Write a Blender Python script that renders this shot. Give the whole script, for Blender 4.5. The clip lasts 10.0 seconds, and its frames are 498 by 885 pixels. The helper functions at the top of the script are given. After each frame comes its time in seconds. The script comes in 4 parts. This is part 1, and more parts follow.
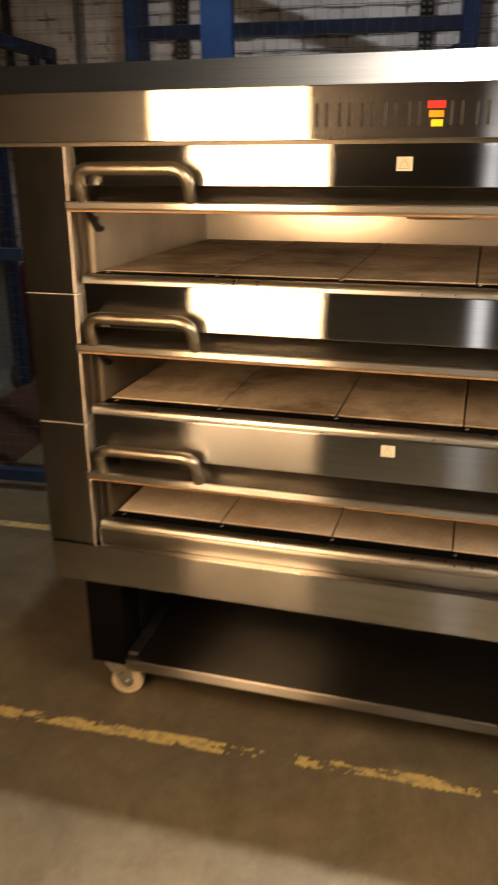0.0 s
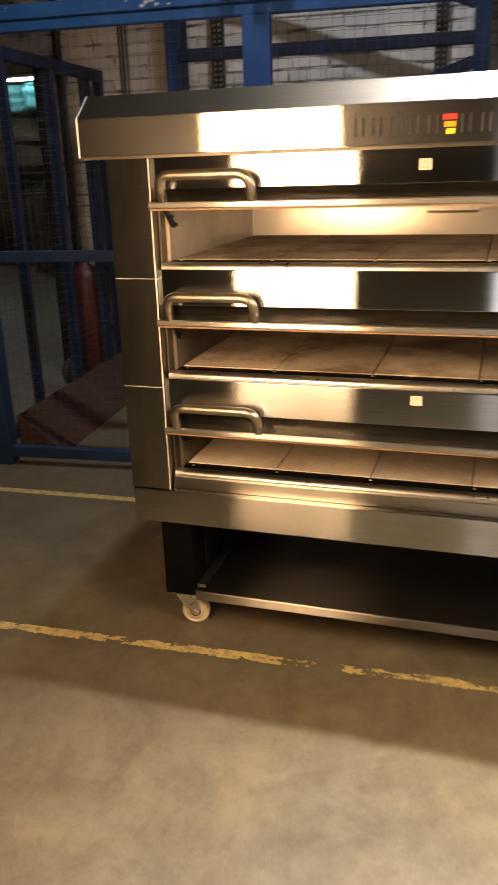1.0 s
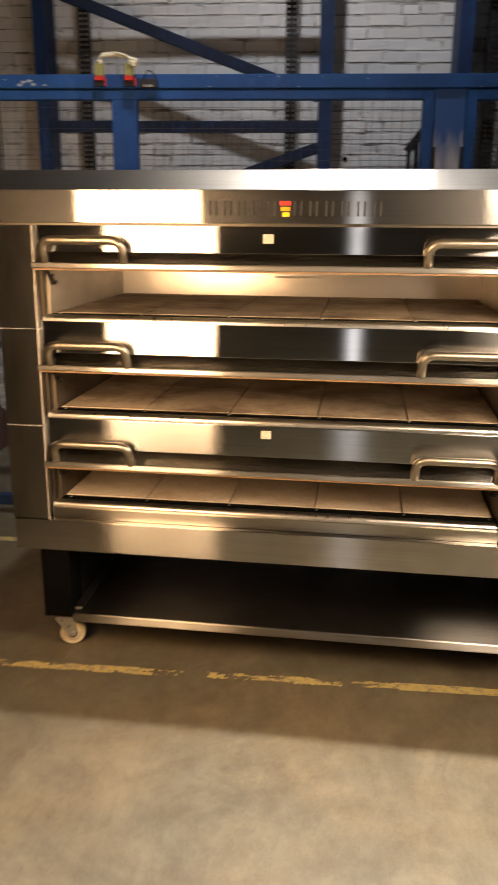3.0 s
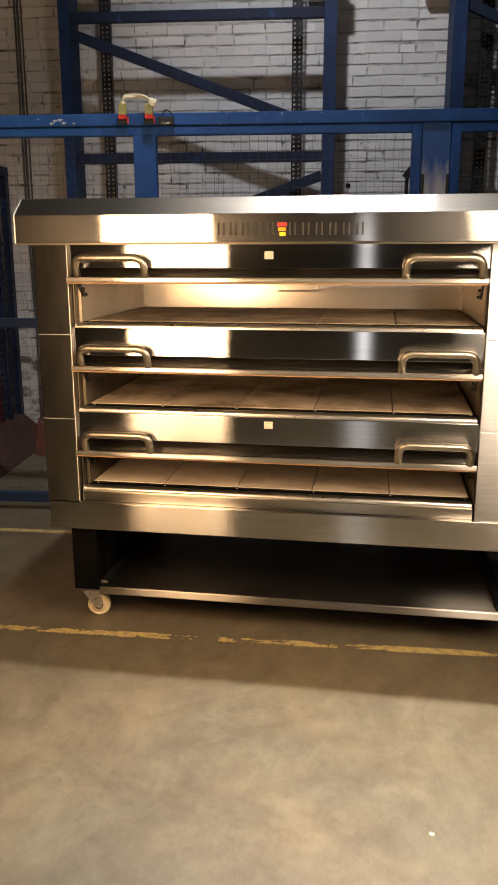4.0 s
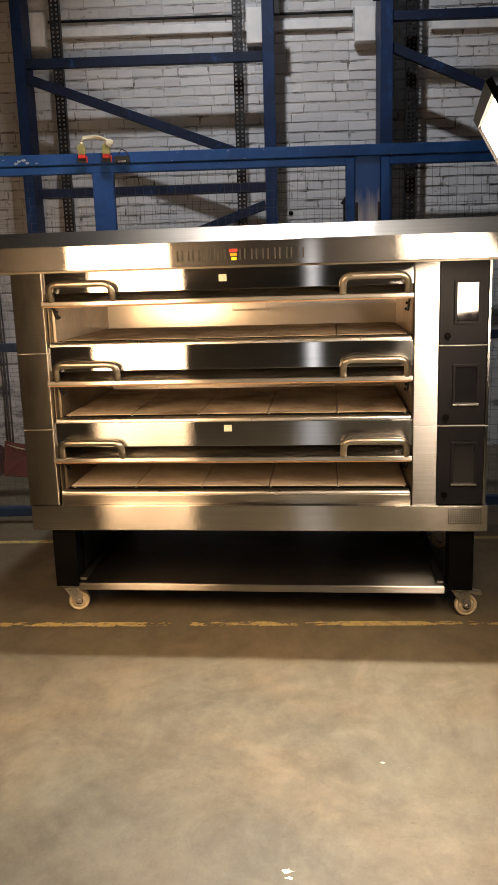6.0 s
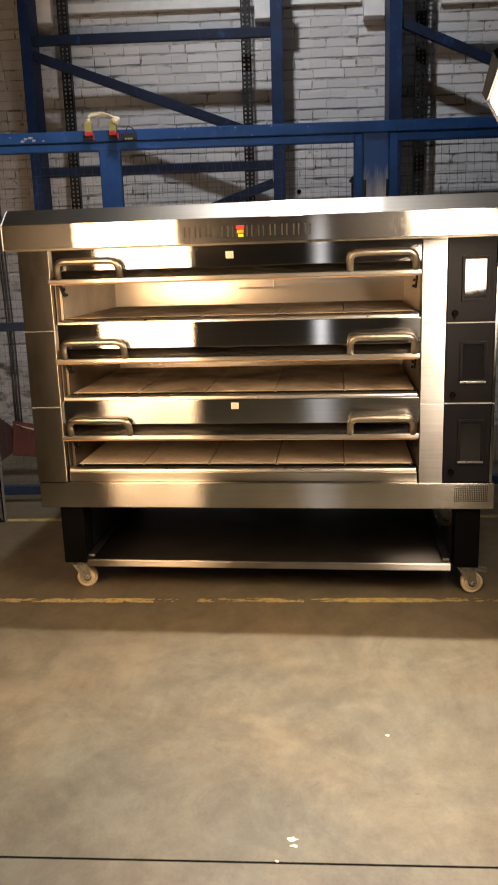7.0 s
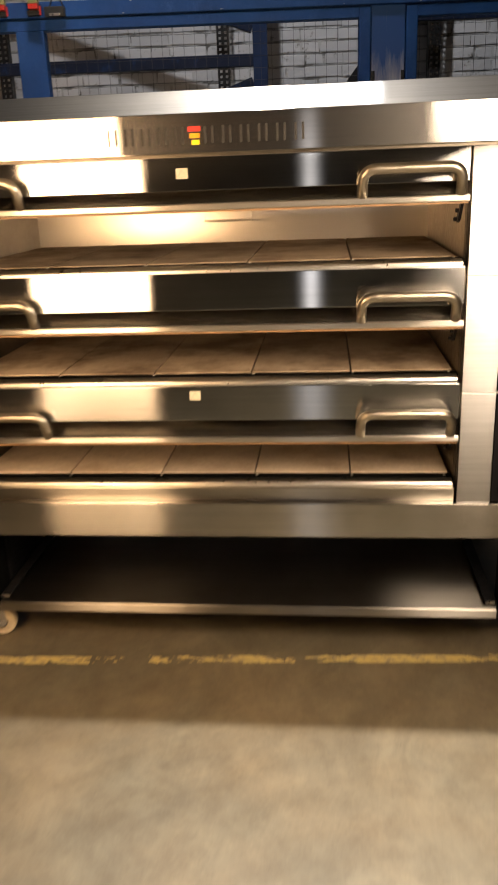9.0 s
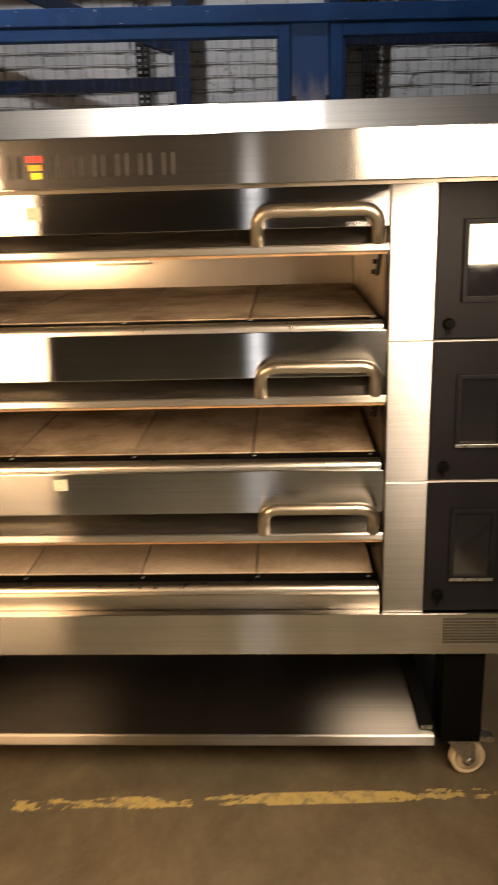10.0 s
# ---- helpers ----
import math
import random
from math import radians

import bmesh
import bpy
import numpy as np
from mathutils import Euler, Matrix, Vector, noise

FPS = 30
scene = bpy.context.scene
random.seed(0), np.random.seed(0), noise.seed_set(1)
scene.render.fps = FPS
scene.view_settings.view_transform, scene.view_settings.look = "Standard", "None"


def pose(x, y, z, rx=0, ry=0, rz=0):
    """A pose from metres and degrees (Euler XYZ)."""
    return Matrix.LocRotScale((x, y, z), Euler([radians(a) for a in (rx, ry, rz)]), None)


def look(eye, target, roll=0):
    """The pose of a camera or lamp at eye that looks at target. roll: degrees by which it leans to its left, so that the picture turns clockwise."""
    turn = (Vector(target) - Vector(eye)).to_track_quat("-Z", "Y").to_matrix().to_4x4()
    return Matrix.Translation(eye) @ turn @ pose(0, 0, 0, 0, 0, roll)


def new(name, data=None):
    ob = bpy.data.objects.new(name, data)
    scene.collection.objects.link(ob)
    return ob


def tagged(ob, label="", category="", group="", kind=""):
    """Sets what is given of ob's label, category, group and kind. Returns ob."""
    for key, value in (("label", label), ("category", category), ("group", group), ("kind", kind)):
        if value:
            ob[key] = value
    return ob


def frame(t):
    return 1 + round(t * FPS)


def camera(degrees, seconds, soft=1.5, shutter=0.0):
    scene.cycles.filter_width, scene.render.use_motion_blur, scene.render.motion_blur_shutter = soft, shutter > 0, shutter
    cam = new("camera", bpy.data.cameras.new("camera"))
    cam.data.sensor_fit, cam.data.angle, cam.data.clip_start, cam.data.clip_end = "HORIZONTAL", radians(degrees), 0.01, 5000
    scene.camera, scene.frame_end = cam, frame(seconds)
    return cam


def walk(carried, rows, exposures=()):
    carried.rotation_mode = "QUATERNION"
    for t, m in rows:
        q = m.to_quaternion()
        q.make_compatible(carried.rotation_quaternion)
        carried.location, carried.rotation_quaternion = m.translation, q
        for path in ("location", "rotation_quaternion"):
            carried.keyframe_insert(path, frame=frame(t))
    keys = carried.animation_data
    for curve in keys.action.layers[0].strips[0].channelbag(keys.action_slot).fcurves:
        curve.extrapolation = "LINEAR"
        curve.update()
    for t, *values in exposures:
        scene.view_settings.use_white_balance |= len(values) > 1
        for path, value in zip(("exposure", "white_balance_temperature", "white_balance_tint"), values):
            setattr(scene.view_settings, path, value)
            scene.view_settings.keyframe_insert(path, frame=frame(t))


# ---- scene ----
cam = camera(34.9, 10.0, soft=1.5, shutter=0.6)
PATH = [
    (0, (0.087, -1.803, 1.578), (-0.441, 0.003, 0.898), -0.3),
    (0.5, (0.153, -2.063, 1.566), (-0.51, -0.296, 0.904), -0.9),
    (1, (0.128, -2.262, 1.57), (-0.458, -0.467, 0.912), -1.9),
    (1.5, (0.131, -2.448, 1.586), (-0.277, -0.582, 0.992), -1.3),
    (2, (0.157, -2.493, 1.592), (-0.113, -0.581, 1.071), -1.3),
    (2.5, (0.172, -2.532, 1.581), (0.01, -0.605, 1.071), -0.5),
    (3, (0.222, -2.62, 1.601), (-0.05, -0.71, 1.074), 0.4),
    (3.2, (0.294, -2.681, 1.604), (-0.051, -0.782, 1.079), 0.6),
    (4.3, (0.333, -3.163, 1.569), (0.038, -1.238, 1.111), -0.7),
    (4.5, (0.334, -3.232, 1.57), (0.063, -1.307, 1.104), -0.9),
    (5, (0.332, -3.323, 1.586), (0.108, -1.387, 1.14), -1.3),
    (5.5, (0.352, -3.398, 1.572), (0.151, -1.451, 1.164), -1.7),
    (7, (0.372, -3.444, 1.544), (0.144, -1.509, 1.091), -1.8),
    (7.5, (0.361, -3.287, 1.526), (0.142, -1.384, 0.95), -1.7),
    (8, (0.384, -3.011, 1.527), (0.161, -1.142, 0.854), -1.5),
    (8.5, (0.338, -2.67, 1.507), (0.097, -0.807, 0.82), -1.7),
    (8.7, (0.296, -2.559, 1.52), (0.082, -0.682, 0.863), -1.6),
    (9, (0.319, -2.35, 1.537), (0.12, -0.462, 0.908), -2.2),
    (9.5, (0.404, -2.019, 1.554), (0.21, -0.111, 0.984), -1.6),
    (10, (0.478, -1.844, 1.566), (0.383, 0.07, 0.993), -1.7),
]
EXPOSURES = [(t, stops + 0.14, kelvin, 19) for t, stops, kelvin in ((0.0, -0.22, 8500), (0.5, -0.07, 8500), (1.0, 0.13, 8450), (2.0, 0.15, 8350), (2.5, 0.12, 8250), (3.0, 0.06, 8200), (5.5, 0.08, 8050), (7.5, 0.03, 8050), (9.0, 0.0, 8200), (10.0, 0.12, 8250))]
walk(cam, [(t, look(eye, target, roll)) for t, eye, target, roll in PATH], EXPOSURES)

# ---- light ----
world = bpy.data.worlds.new("world")
scene.world = world
world.use_nodes = True
world.node_tree.nodes["Background"].inputs[0].default_value = (0.55, 0.62, 0.75, 1)
world.node_tree.nodes["Background"].inputs[1].default_value = 0.02


def area_lamp(x, y, z, watts, colour, size=0.45):
    """An area lamp in the hall that shines down unless it is aimed."""
    data = bpy.data.lights.new("hall_lamp", "AREA")
    data.shape, data.size, data.energy, data.color = "DISK", size, watts, colour
    ob = new("hall_lamp", data)
    ob.matrix_world = pose(x, y, z)
    return ob


def spot_lamp(eye, target, watts, colour, cone, size=0.3):
    """A spot that adds one aimed part of the high hall lamp's light."""
    data = bpy.data.lights.new("aimed_spot", "SPOT")
    data.energy, data.color, data.spot_size, data.spot_blend, data.shadow_soft_size = watts, colour, radians(cone), 1.0, size / 2
    ob = new("aimed_spot", data)
    ob.matrix_world = look(eye, target)
    return ob


# Added spot: the high lamp's share on the brick wall
spot_lamp((-0.42, 0.50, 5.85), (0.30, 3.6, 1.75), 465, (0.69, 0.84, 1.0), 76, 0.2)
# Added cool spot at the bay lamp's place to brighten the left floor
spot_lamp((-0.10, 0.40, 5.88), (-2.70, 1.60, 0.0), 520, (0.66, 0.83, 1.0), 54, 0.2)
# Small lamp added overhead to give the bluish highlight on the hood's slope
slope_lamp = area_lamp(0.67, 0.90, 7.5, 8, (0.62, 0.80, 1.0))
slope_lamp.data.shape, slope_lamp.data.size, slope_lamp.data.size_y = "ELLIPSE", 0.32, 0.35
bay_lamp = area_lamp(-0.10, 0.40, 5.9, 59, (0.87, 0.94, 0.97))
bay_lamp.matrix_world = look((-0.10, 0.40, 5.9), (0.72, -1.40, 0.0))
bay_lamp.data.shape, bay_lamp.data.size, bay_lamp.data.size_y, bay_lamp.data.spread = "RECTANGLE", 0.24, 0.07, radians(48)
# Unseen low lamp far behind, inferred from the streak it leaves in the steel
far_lamp = area_lamp(0.1, -8.5, 0.32, 3.6, (0.78, 0.88, 1.0), 0.09)
far_lamp.matrix_world = look((0.1, -8.5, 0.32), (0.2, 0.0, 0.9))
SOFT_LEFT, SOFT_RIGHT = 14.3, 18.6


# ---- materials ----
def material(name):
    m = bpy.data.materials.new(name)
    m.use_nodes = True
    nt = m.node_tree
    return m, nt, nt.nodes["Principled BSDF"]


def add(nt, kind, **values):
    n = nt.nodes.new(kind)
    for key, value in values.items():
        setattr(n, key, value)
    return n


def coords(nt, scale=(1, 1, 1), source="Object"):
    tc = add(nt, "ShaderNodeTexCoord")
    mp = add(nt, "ShaderNodeMapping")
    mp.inputs["Scale"].default_value = scale
    nt.links.new(tc.outputs[source], mp.inputs[0])
    return mp.outputs[0]


def grain(nt, scale, detail=4.0, rough=0.55, stretch=(1, 1, 1), source="Object", warp=0.0):
    n = add(nt, "ShaderNodeTexNoise")
    n.inputs["Scale"].default_value, n.inputs["Detail"].default_value, n.inputs["Roughness"].default_value = scale, detail, rough
    n.inputs["Distortion"].default_value = warp
    nt.links.new(coords(nt, stretch, source), n.inputs["Vector"])
    return n.outputs[0]


def ramp(nt, value, low, high, a=0.35, b=0.65):
    r = add(nt, "ShaderNodeValToRGB")
    r.color_ramp.elements[0].position, r.color_ramp.elements[1].position = a, b
    r.color_ramp.elements[0].color, r.color_ramp.elements[1].color = (*low, 1), (*high, 1)
    nt.links.new(value, r.inputs[0])
    return r.outputs[0]


def remap(nt, value, low, high, a=0.3, b=0.7):
    r = add(nt, "ShaderNodeMapRange")
    for k, v in zip(("From Min", "From Max", "To Min", "To Max"), (a, b, low, high)):
        r.inputs[k].default_value = v
    nt.links.new(value, r.inputs[0])
    return r.outputs[0]


def blend(nt, a, b, fac, mode="MULTIPLY"):
    m = add(nt, "ShaderNodeMixRGB", blend_type=mode)
    if isinstance(fac, float):
        m.inputs[0].default_value = fac
    else:
        nt.links.new(fac, m.inputs[0])
    nt.links.new(a, m.inputs[1])
    nt.links.new(b, m.inputs[2])
    return m.outputs[0]


def bump(nt, p, height, strength=0.2, distance=0.01):
    b = add(nt, "ShaderNodeBump")
    b.inputs["Strength"].default_value, b.inputs["Distance"].default_value = strength, distance
    nt.links.new(height, b.inputs["Height"])
    nt.links.new(b.outputs[0], p.inputs["Normal"])


def plain(name, low, high, rough=0.6, metal=0.0, scale=6.0, fine=60.0, relief=0.1, spread=0.12):
    """A worn surface: two colours mixed by stains, fine grain in gloss and relief."""
    m, nt, p = material(name)
    nt.links.new(ramp(nt, grain(nt, scale), low, high, 0.3, 0.7), p.inputs["Base Color"])
    f = grain(nt, fine, 3.0)
    nt.links.new(remap(nt, f, max(rough - spread, 0.03), min(rough + spread, 1)), p.inputs["Roughness"])
    p.inputs["Metallic"].default_value = metal
    bump(nt, p, f, relief, 0.004)
    return m


def brushed(name, tone, fine, across, share, stretch=(1, 1, 1), dull=0.80, haze=0.37):
    """Stainless steel brushed along x: fine is the roughness along the brushing, across the far larger one across it;
    share is the part of the reflection that smudges and wear scatter evenly."""
    m, nt, p = material(name)
    nt.nodes.remove(p)
    out = nt.nodes["Material Output"]
    along = add(nt, "ShaderNodeCombineXYZ")
    along.inputs[0].default_value, along.inputs[1].default_value = 1.0, 0.01
    streak = grain(nt, 1.0, 3.0, 0.6, (2.0, 260.0, 260.0))
    smudge = grain(nt, 3.0, 3.0, 0.5, stretch)
    base = ramp(nt, streak, [c * 0.86 for c in tone], tone, 0.35, 0.65)
    dirt = ramp(nt, smudge, [dull, dull * 0.97, dull * 0.92], [1, 1, 1], 0.32, 0.60)
    colour = blend(nt, base, dirt, 1.0)
    ratio = math.sqrt(fine / across)
    g = add(nt, "ShaderNodeBsdfAnisotropic")
    g.distribution = "BECKMANN"
    g.inputs["Anisotropy"].default_value = 1.0 - ratio
    middle = math.sqrt(math.sqrt(fine * across))
    g.inputs["Roughness"].default_value = middle
    nt.links.new(along.outputs[0], g.inputs["Tangent"])
    nt.links.new(colour, g.inputs["Color"])
    h = add(nt, "ShaderNodeBsdfAnisotropic")
    h.inputs["Roughness"].default_value = haze
    nt.links.new(colour, h.inputs["Color"])
    mix = add(nt, "ShaderNodeMixShader")
    speck = ramp(nt, grain(nt, 55.0, 5.0, 0.75), (0, 0, 0), (0.07, 0.07, 0.07), 0.62, 0.80)
    even = add(nt, "ShaderNodeMath", operation="ADD")
    nt.links.new(remap(nt, smudge, share * 1.6, share * 0.7), even.inputs[0])
    nt.links.new(speck, even.inputs[1])
    nt.links.new(even.outputs[0], mix.inputs[0])
    nt.links.new(g.outputs[0], mix.inputs[1])
    nt.links.new(h.outputs[0], mix.inputs[2])
    nt.links.new(mix.outputs[0], out.inputs["Surface"])
    return m


STEEL = brushed("brushed_stainless", (0.60, 0.62, 0.645), 0.006, 0.14, 0.007)
STEEL_HOOD = brushed("hood_stainless", (0.66, 0.655, 0.65), 0.007, 0.09, 0.09, haze=0.36)
STEEL_COLUMN = brushed("column_stainless", (0.52, 0.52, 0.52), 0.03, 0.30, 0.04)
# Near-white steel: part of the softboxes' brightness on the chamber back is in it
STEEL_BACK = plain("brightened_back_steel", (0.88, 0.81, 0.71), (0.94, 0.88, 0.79), 0.25, 0.62, 3.0, 4.0, 0.20, 0.0)
STEEL_WORN = brushed("worn_stainless", (0.54, 0.525, 0.50), 0.06, 0.36, 0.05, (2.0, 2.0, 0.7), 0.46)
STEEL_PLINTH = brushed("plinth_stainless", (0.66, 0.65, 0.635), 0.017, 0.28, 0.015)
STEEL_LOW = brushed("low_deck_stainless", (0.55, 0.565, 0.585), 0.013, 0.18, 0.008)
SHELF_STEEL = brushed("dull_shelf_steel", (0.50, 0.485, 0.455), 0.05, 0.56, 0.085, haze=0.50)
JAMB_STEEL = plain("dark_jamb_steel", (0.085, 0.075, 0.06), (0.15, 0.13, 0.105), 0.38, 0.9, 6, 60, 0.0, 0.05)
PAN_STEEL = plain("grey_pan_steel", (0.10, 0.094, 0.086), (0.15, 0.142, 0.13), 0.5, 0.9, 3, 60, 0.0, 0.04)
STEEL_DULL = brushed("dull_trim_steel", (0.56, 0.53, 0.48), 0.03, 0.26, 0.12)
DOOR_STEEL = brushed("door_stainless", (0.62, 0.60, 0.565), 0.012, 0.26, 0.07, haze=0.44)
RAIL = brushed("door_rail_steel", (0.76, 0.74, 0.70), 0.03, 0.36, 0.22, haze=0.46)
SILL = plain("bright_sill_steel", (0.66, 0.63, 0.57), (0.74, 0.71, 0.65), 0.30, 1.0, 9, 40, 0.0, 0.03)
SEAM = plain("seam_highlight_steel", (0.74, 0.72, 0.68), (0.84, 0.82, 0.78), 0.45, 0.3, 9, 40, 0.0, 0.03)
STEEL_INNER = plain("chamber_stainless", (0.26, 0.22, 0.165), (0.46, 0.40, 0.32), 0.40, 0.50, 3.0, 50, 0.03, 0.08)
# Darker copy of the lining for lower decks: the chambers' shade is in its colour
INNER_SHADED = plain("shaded_chamber_steel", (0.10, 0.08, 0.058), (0.24, 0.20, 0.15), 0.40, 0.60, 3.0, 50, 0.03, 0.08)
HANDLE = plain("satin_handle_steel", (0.40, 0.35, 0.28), (0.48, 0.43, 0.35), 0.36, 1.0, 9, 40, 0.0, 0.05)
ZINC = plain("zinc_plated_steel", (0.42, 0.42, 0.41), (0.60, 0.60, 0.58), 0.35, 1.0, 20, 90, 0.1)
BLACK = plain("black_steel_paint", (0.0018, 0.0018, 0.0018), (0.0035, 0.0033, 0.003), 0.6, 0.0, 8, 200, 0.05)
BLACK.node_tree.nodes["Principled BSDF"].inputs["Specular IOR Level"].default_value = 0.05
PANEL = plain("dark_panel_film", (0.007, 0.0068, 0.0085), (0.012, 0.0115, 0.0135), 0.46, 0.0, 5, 150, 0.0, 0.05)
RUBBER = plain("black_rubber", (0.012, 0.012, 0.012), (0.02, 0.02, 0.02), 0.7, 0.0, 20, 200, 0.1)
WHEEL = plain("cream_nylon", (0.52, 0.42, 0.27), (0.66, 0.55, 0.38), 0.45, 0.0, 18, 120, 0.1)
BLUE = plain("blue_enamel_paint", (0.0022, 0.046, 0.180), (0.0045, 0.074, 0.270), 0.58, 0.0, 5, 70, 0.15)
# Cage blue darkened: the shade on low rails and corner post is painted in
BLUE_SHADED = plain("shaded_blue_paint", (0.0018, 0.016, 0.052), (0.003, 0.027, 0.082), 0.55, 0.0, 5, 70, 0.15)
# Cage blue darkened: the partition's shade is in the colour; rack braces share it
BLUE_DARK = plain("darkened_blue_paint", (0.0022, 0.008, 0.026), (0.0035, 0.014, 0.046), 0.60, 0.0, 5, 70, 0.15)
PANEL.node_tree.nodes["Principled BSDF"].inputs["Specular IOR Level"].default_value = 0.13
RACK_BLUE = plain("scuffed_rack_blue", (0.003, 0.016, 0.058), (0.004, 0.029, 0.098), 0.55, 0.0, 5, 70, 0.15)
for m, spot in ((BLUE, (0.022, 0.105, 0.31)), (RACK_BLUE, (0.012, 0.08, 0.25)), (BLUE_DARK, (0.012, 0.07, 0.22))):
    nt, p = m.node_tree, m.node_tree.nodes["Principled BSDF"]
    worn = add(nt, "ShaderNodeMixRGB")
    old = p.inputs["Base Color"].links[0].from_socket
    nt.links.new(ramp(nt, grain(nt, 7.0, 8.0, 0.75, (1.0, 1.0, 0.6)), (0, 0, 0), (0.8, 0.8, 0.8), 0.56, 0.70), worn.inputs[0])
    nt.links.new(old, worn.inputs[1])
    worn.inputs[2].default_value = (*spot, 1)
    nt.links.new(worn.outputs[0], p.inputs["Base Color"])
for m in (BLUE, BLUE_DARK, RACK_BLUE):
    m.node_tree.nodes["Principled BSDF"].inputs["Specular IOR Level"].default_value = 0.3
DARK_STEEL = plain("dark_galvanised_steel", (0.012, 0.012, 0.013), (0.028, 0.028, 0.030), 0.5, 0.6, 14, 80, 0.2)
WIRE = plain("dull_wire", (0.065, 0.068, 0.074), (0.10, 0.105, 0.115), 0.75, 0.0, 20, 100, 0.05)
LABEL = plain("sticker_paper", (0.66, 0.60, 0.44), (0.74, 0.68, 0.52), 0.5, 0.0, 30, 100, 0.02)
PRINT = plain("faded_sticker_print", (0.26, 0.23, 0.17), (0.34, 0.30, 0.22), 0.6, 0.0, 40, 100, 0.02)
INK = plain("grey_print", (0.016, 0.015, 0.013), (0.028, 0.025, 0.022), 0.7, 0.0, 40, 100, 0.02)
RED = plain("red_plastic", (0.55, 0.03, 0.025), (0.65, 0.045, 0.035), 0.35, 0.0, 20, 100, 0.02)
ORANGE = plain("orange_plastic", (0.80, 0.30, 0.02), (0.85, 0.36, 0.03), 0.35, 0.0, 20, 100, 0.02)
YELLOW = plain("yellow_plastic", (0.80, 0.62, 0.03), (0.85, 0.68, 0.05), 0.35, 0.0, 20, 100, 0.02)
OLIVE = plain("yellow_green_plastic", (0.27, 0.26, 0.10), (0.36, 0.34, 0.14), 0.45, 0.0, 20, 100, 0.05)
CREAM = plain("cream_cable", (0.55, 0.48, 0.32), (0.68, 0.60, 0.42), 0.5, 0.0, 30, 100, 0.1)
WHITE_BOX = plain("white_enclosure_plastic", (0.66, 0.67, 0.68), (0.78, 0.78, 0.78), 0.5, 0.0, 10, 100, 0.04)
OXIDE = plain("red_oxide_paint", (0.034, 0.012, 0.008), (0.060, 0.021, 0.013), 0.7, 0.0, 4, 60, 0.2)
RED_SHEET = plain("dull_red_paint", (0.085, 0.017, 0.010), (0.14, 0.028, 0.016), 0.6, 0.0, 5, 60, 0.2)
EXTINGUISHER = plain("red_gloss_paint", (0.075, 0.006, 0.007), (0.11, 0.009, 0.010), 0.45, 0.0, 6, 80, 0.05)
WOOD = plain("raw_pallet_wood", (0.14, 0.11, 0.07), (0.26, 0.21, 0.14), 0.8, 0.0, 9, 90, 0.3)
CARD = plain("brown_cardboard", (0.045, 0.038, 0.026), (0.075, 0.060, 0.042), 0.85, 0.0, 3, 60, 0.2)
TARP = plain("turquoise_tarpaulin", (0.02, 0.30, 0.36), (0.04, 0.42, 0.48), 0.45, 0.0, 5, 50, 0.4)
PLASTER = plain("grey_hall_plaster", (0.09, 0.094, 0.096), (0.14, 0.145, 0.147), 0.9, 0.0, 1.2, 30, 0.2)
ROOF = plain("pale_roof_sheet", (0.42, 0.43, 0.45), (0.54, 0.55, 0.57), 0.8, 0.0, 1.2, 30, 0.2)
FABRIC = plain("black_softbox_fabric", (0.010, 0.010, 0.011), (0.018, 0.018, 0.02), 0.75, 0.0, 12, 200, 0.3)
GASKET = plain("brown_door_seal", (0.20, 0.11, 0.05), (0.34, 0.19, 0.085), 0.55, 0.0, 20, 90, 0.1)


def stone_material(name, dark, light, low, high):
    m, nt, p = material(name)
    stain = grain(nt, 5.0, 6.0, 0.62)
    fine = grain(nt, 70.0, 4.0)
    base = ramp(nt, stain, dark, light, low, high)
    each = ramp(nt, add(nt, "ShaderNodeObjectInfo").outputs["Random"], (0.70, 0.70, 0.71), (1.06, 1.05, 1.03), 0.0, 1.0)
    base = blend(nt, base, each, 1.0)
    nt.links.new(blend(nt, base, ramp(nt, fine, (0.86, 0.85, 0.84), (1, 1, 1)), 1.0), p.inputs["Base Color"])
    p.inputs["Roughness"].default_value = 0.85
    bump(nt, p, fine, 0.25, 0.002)
    return m


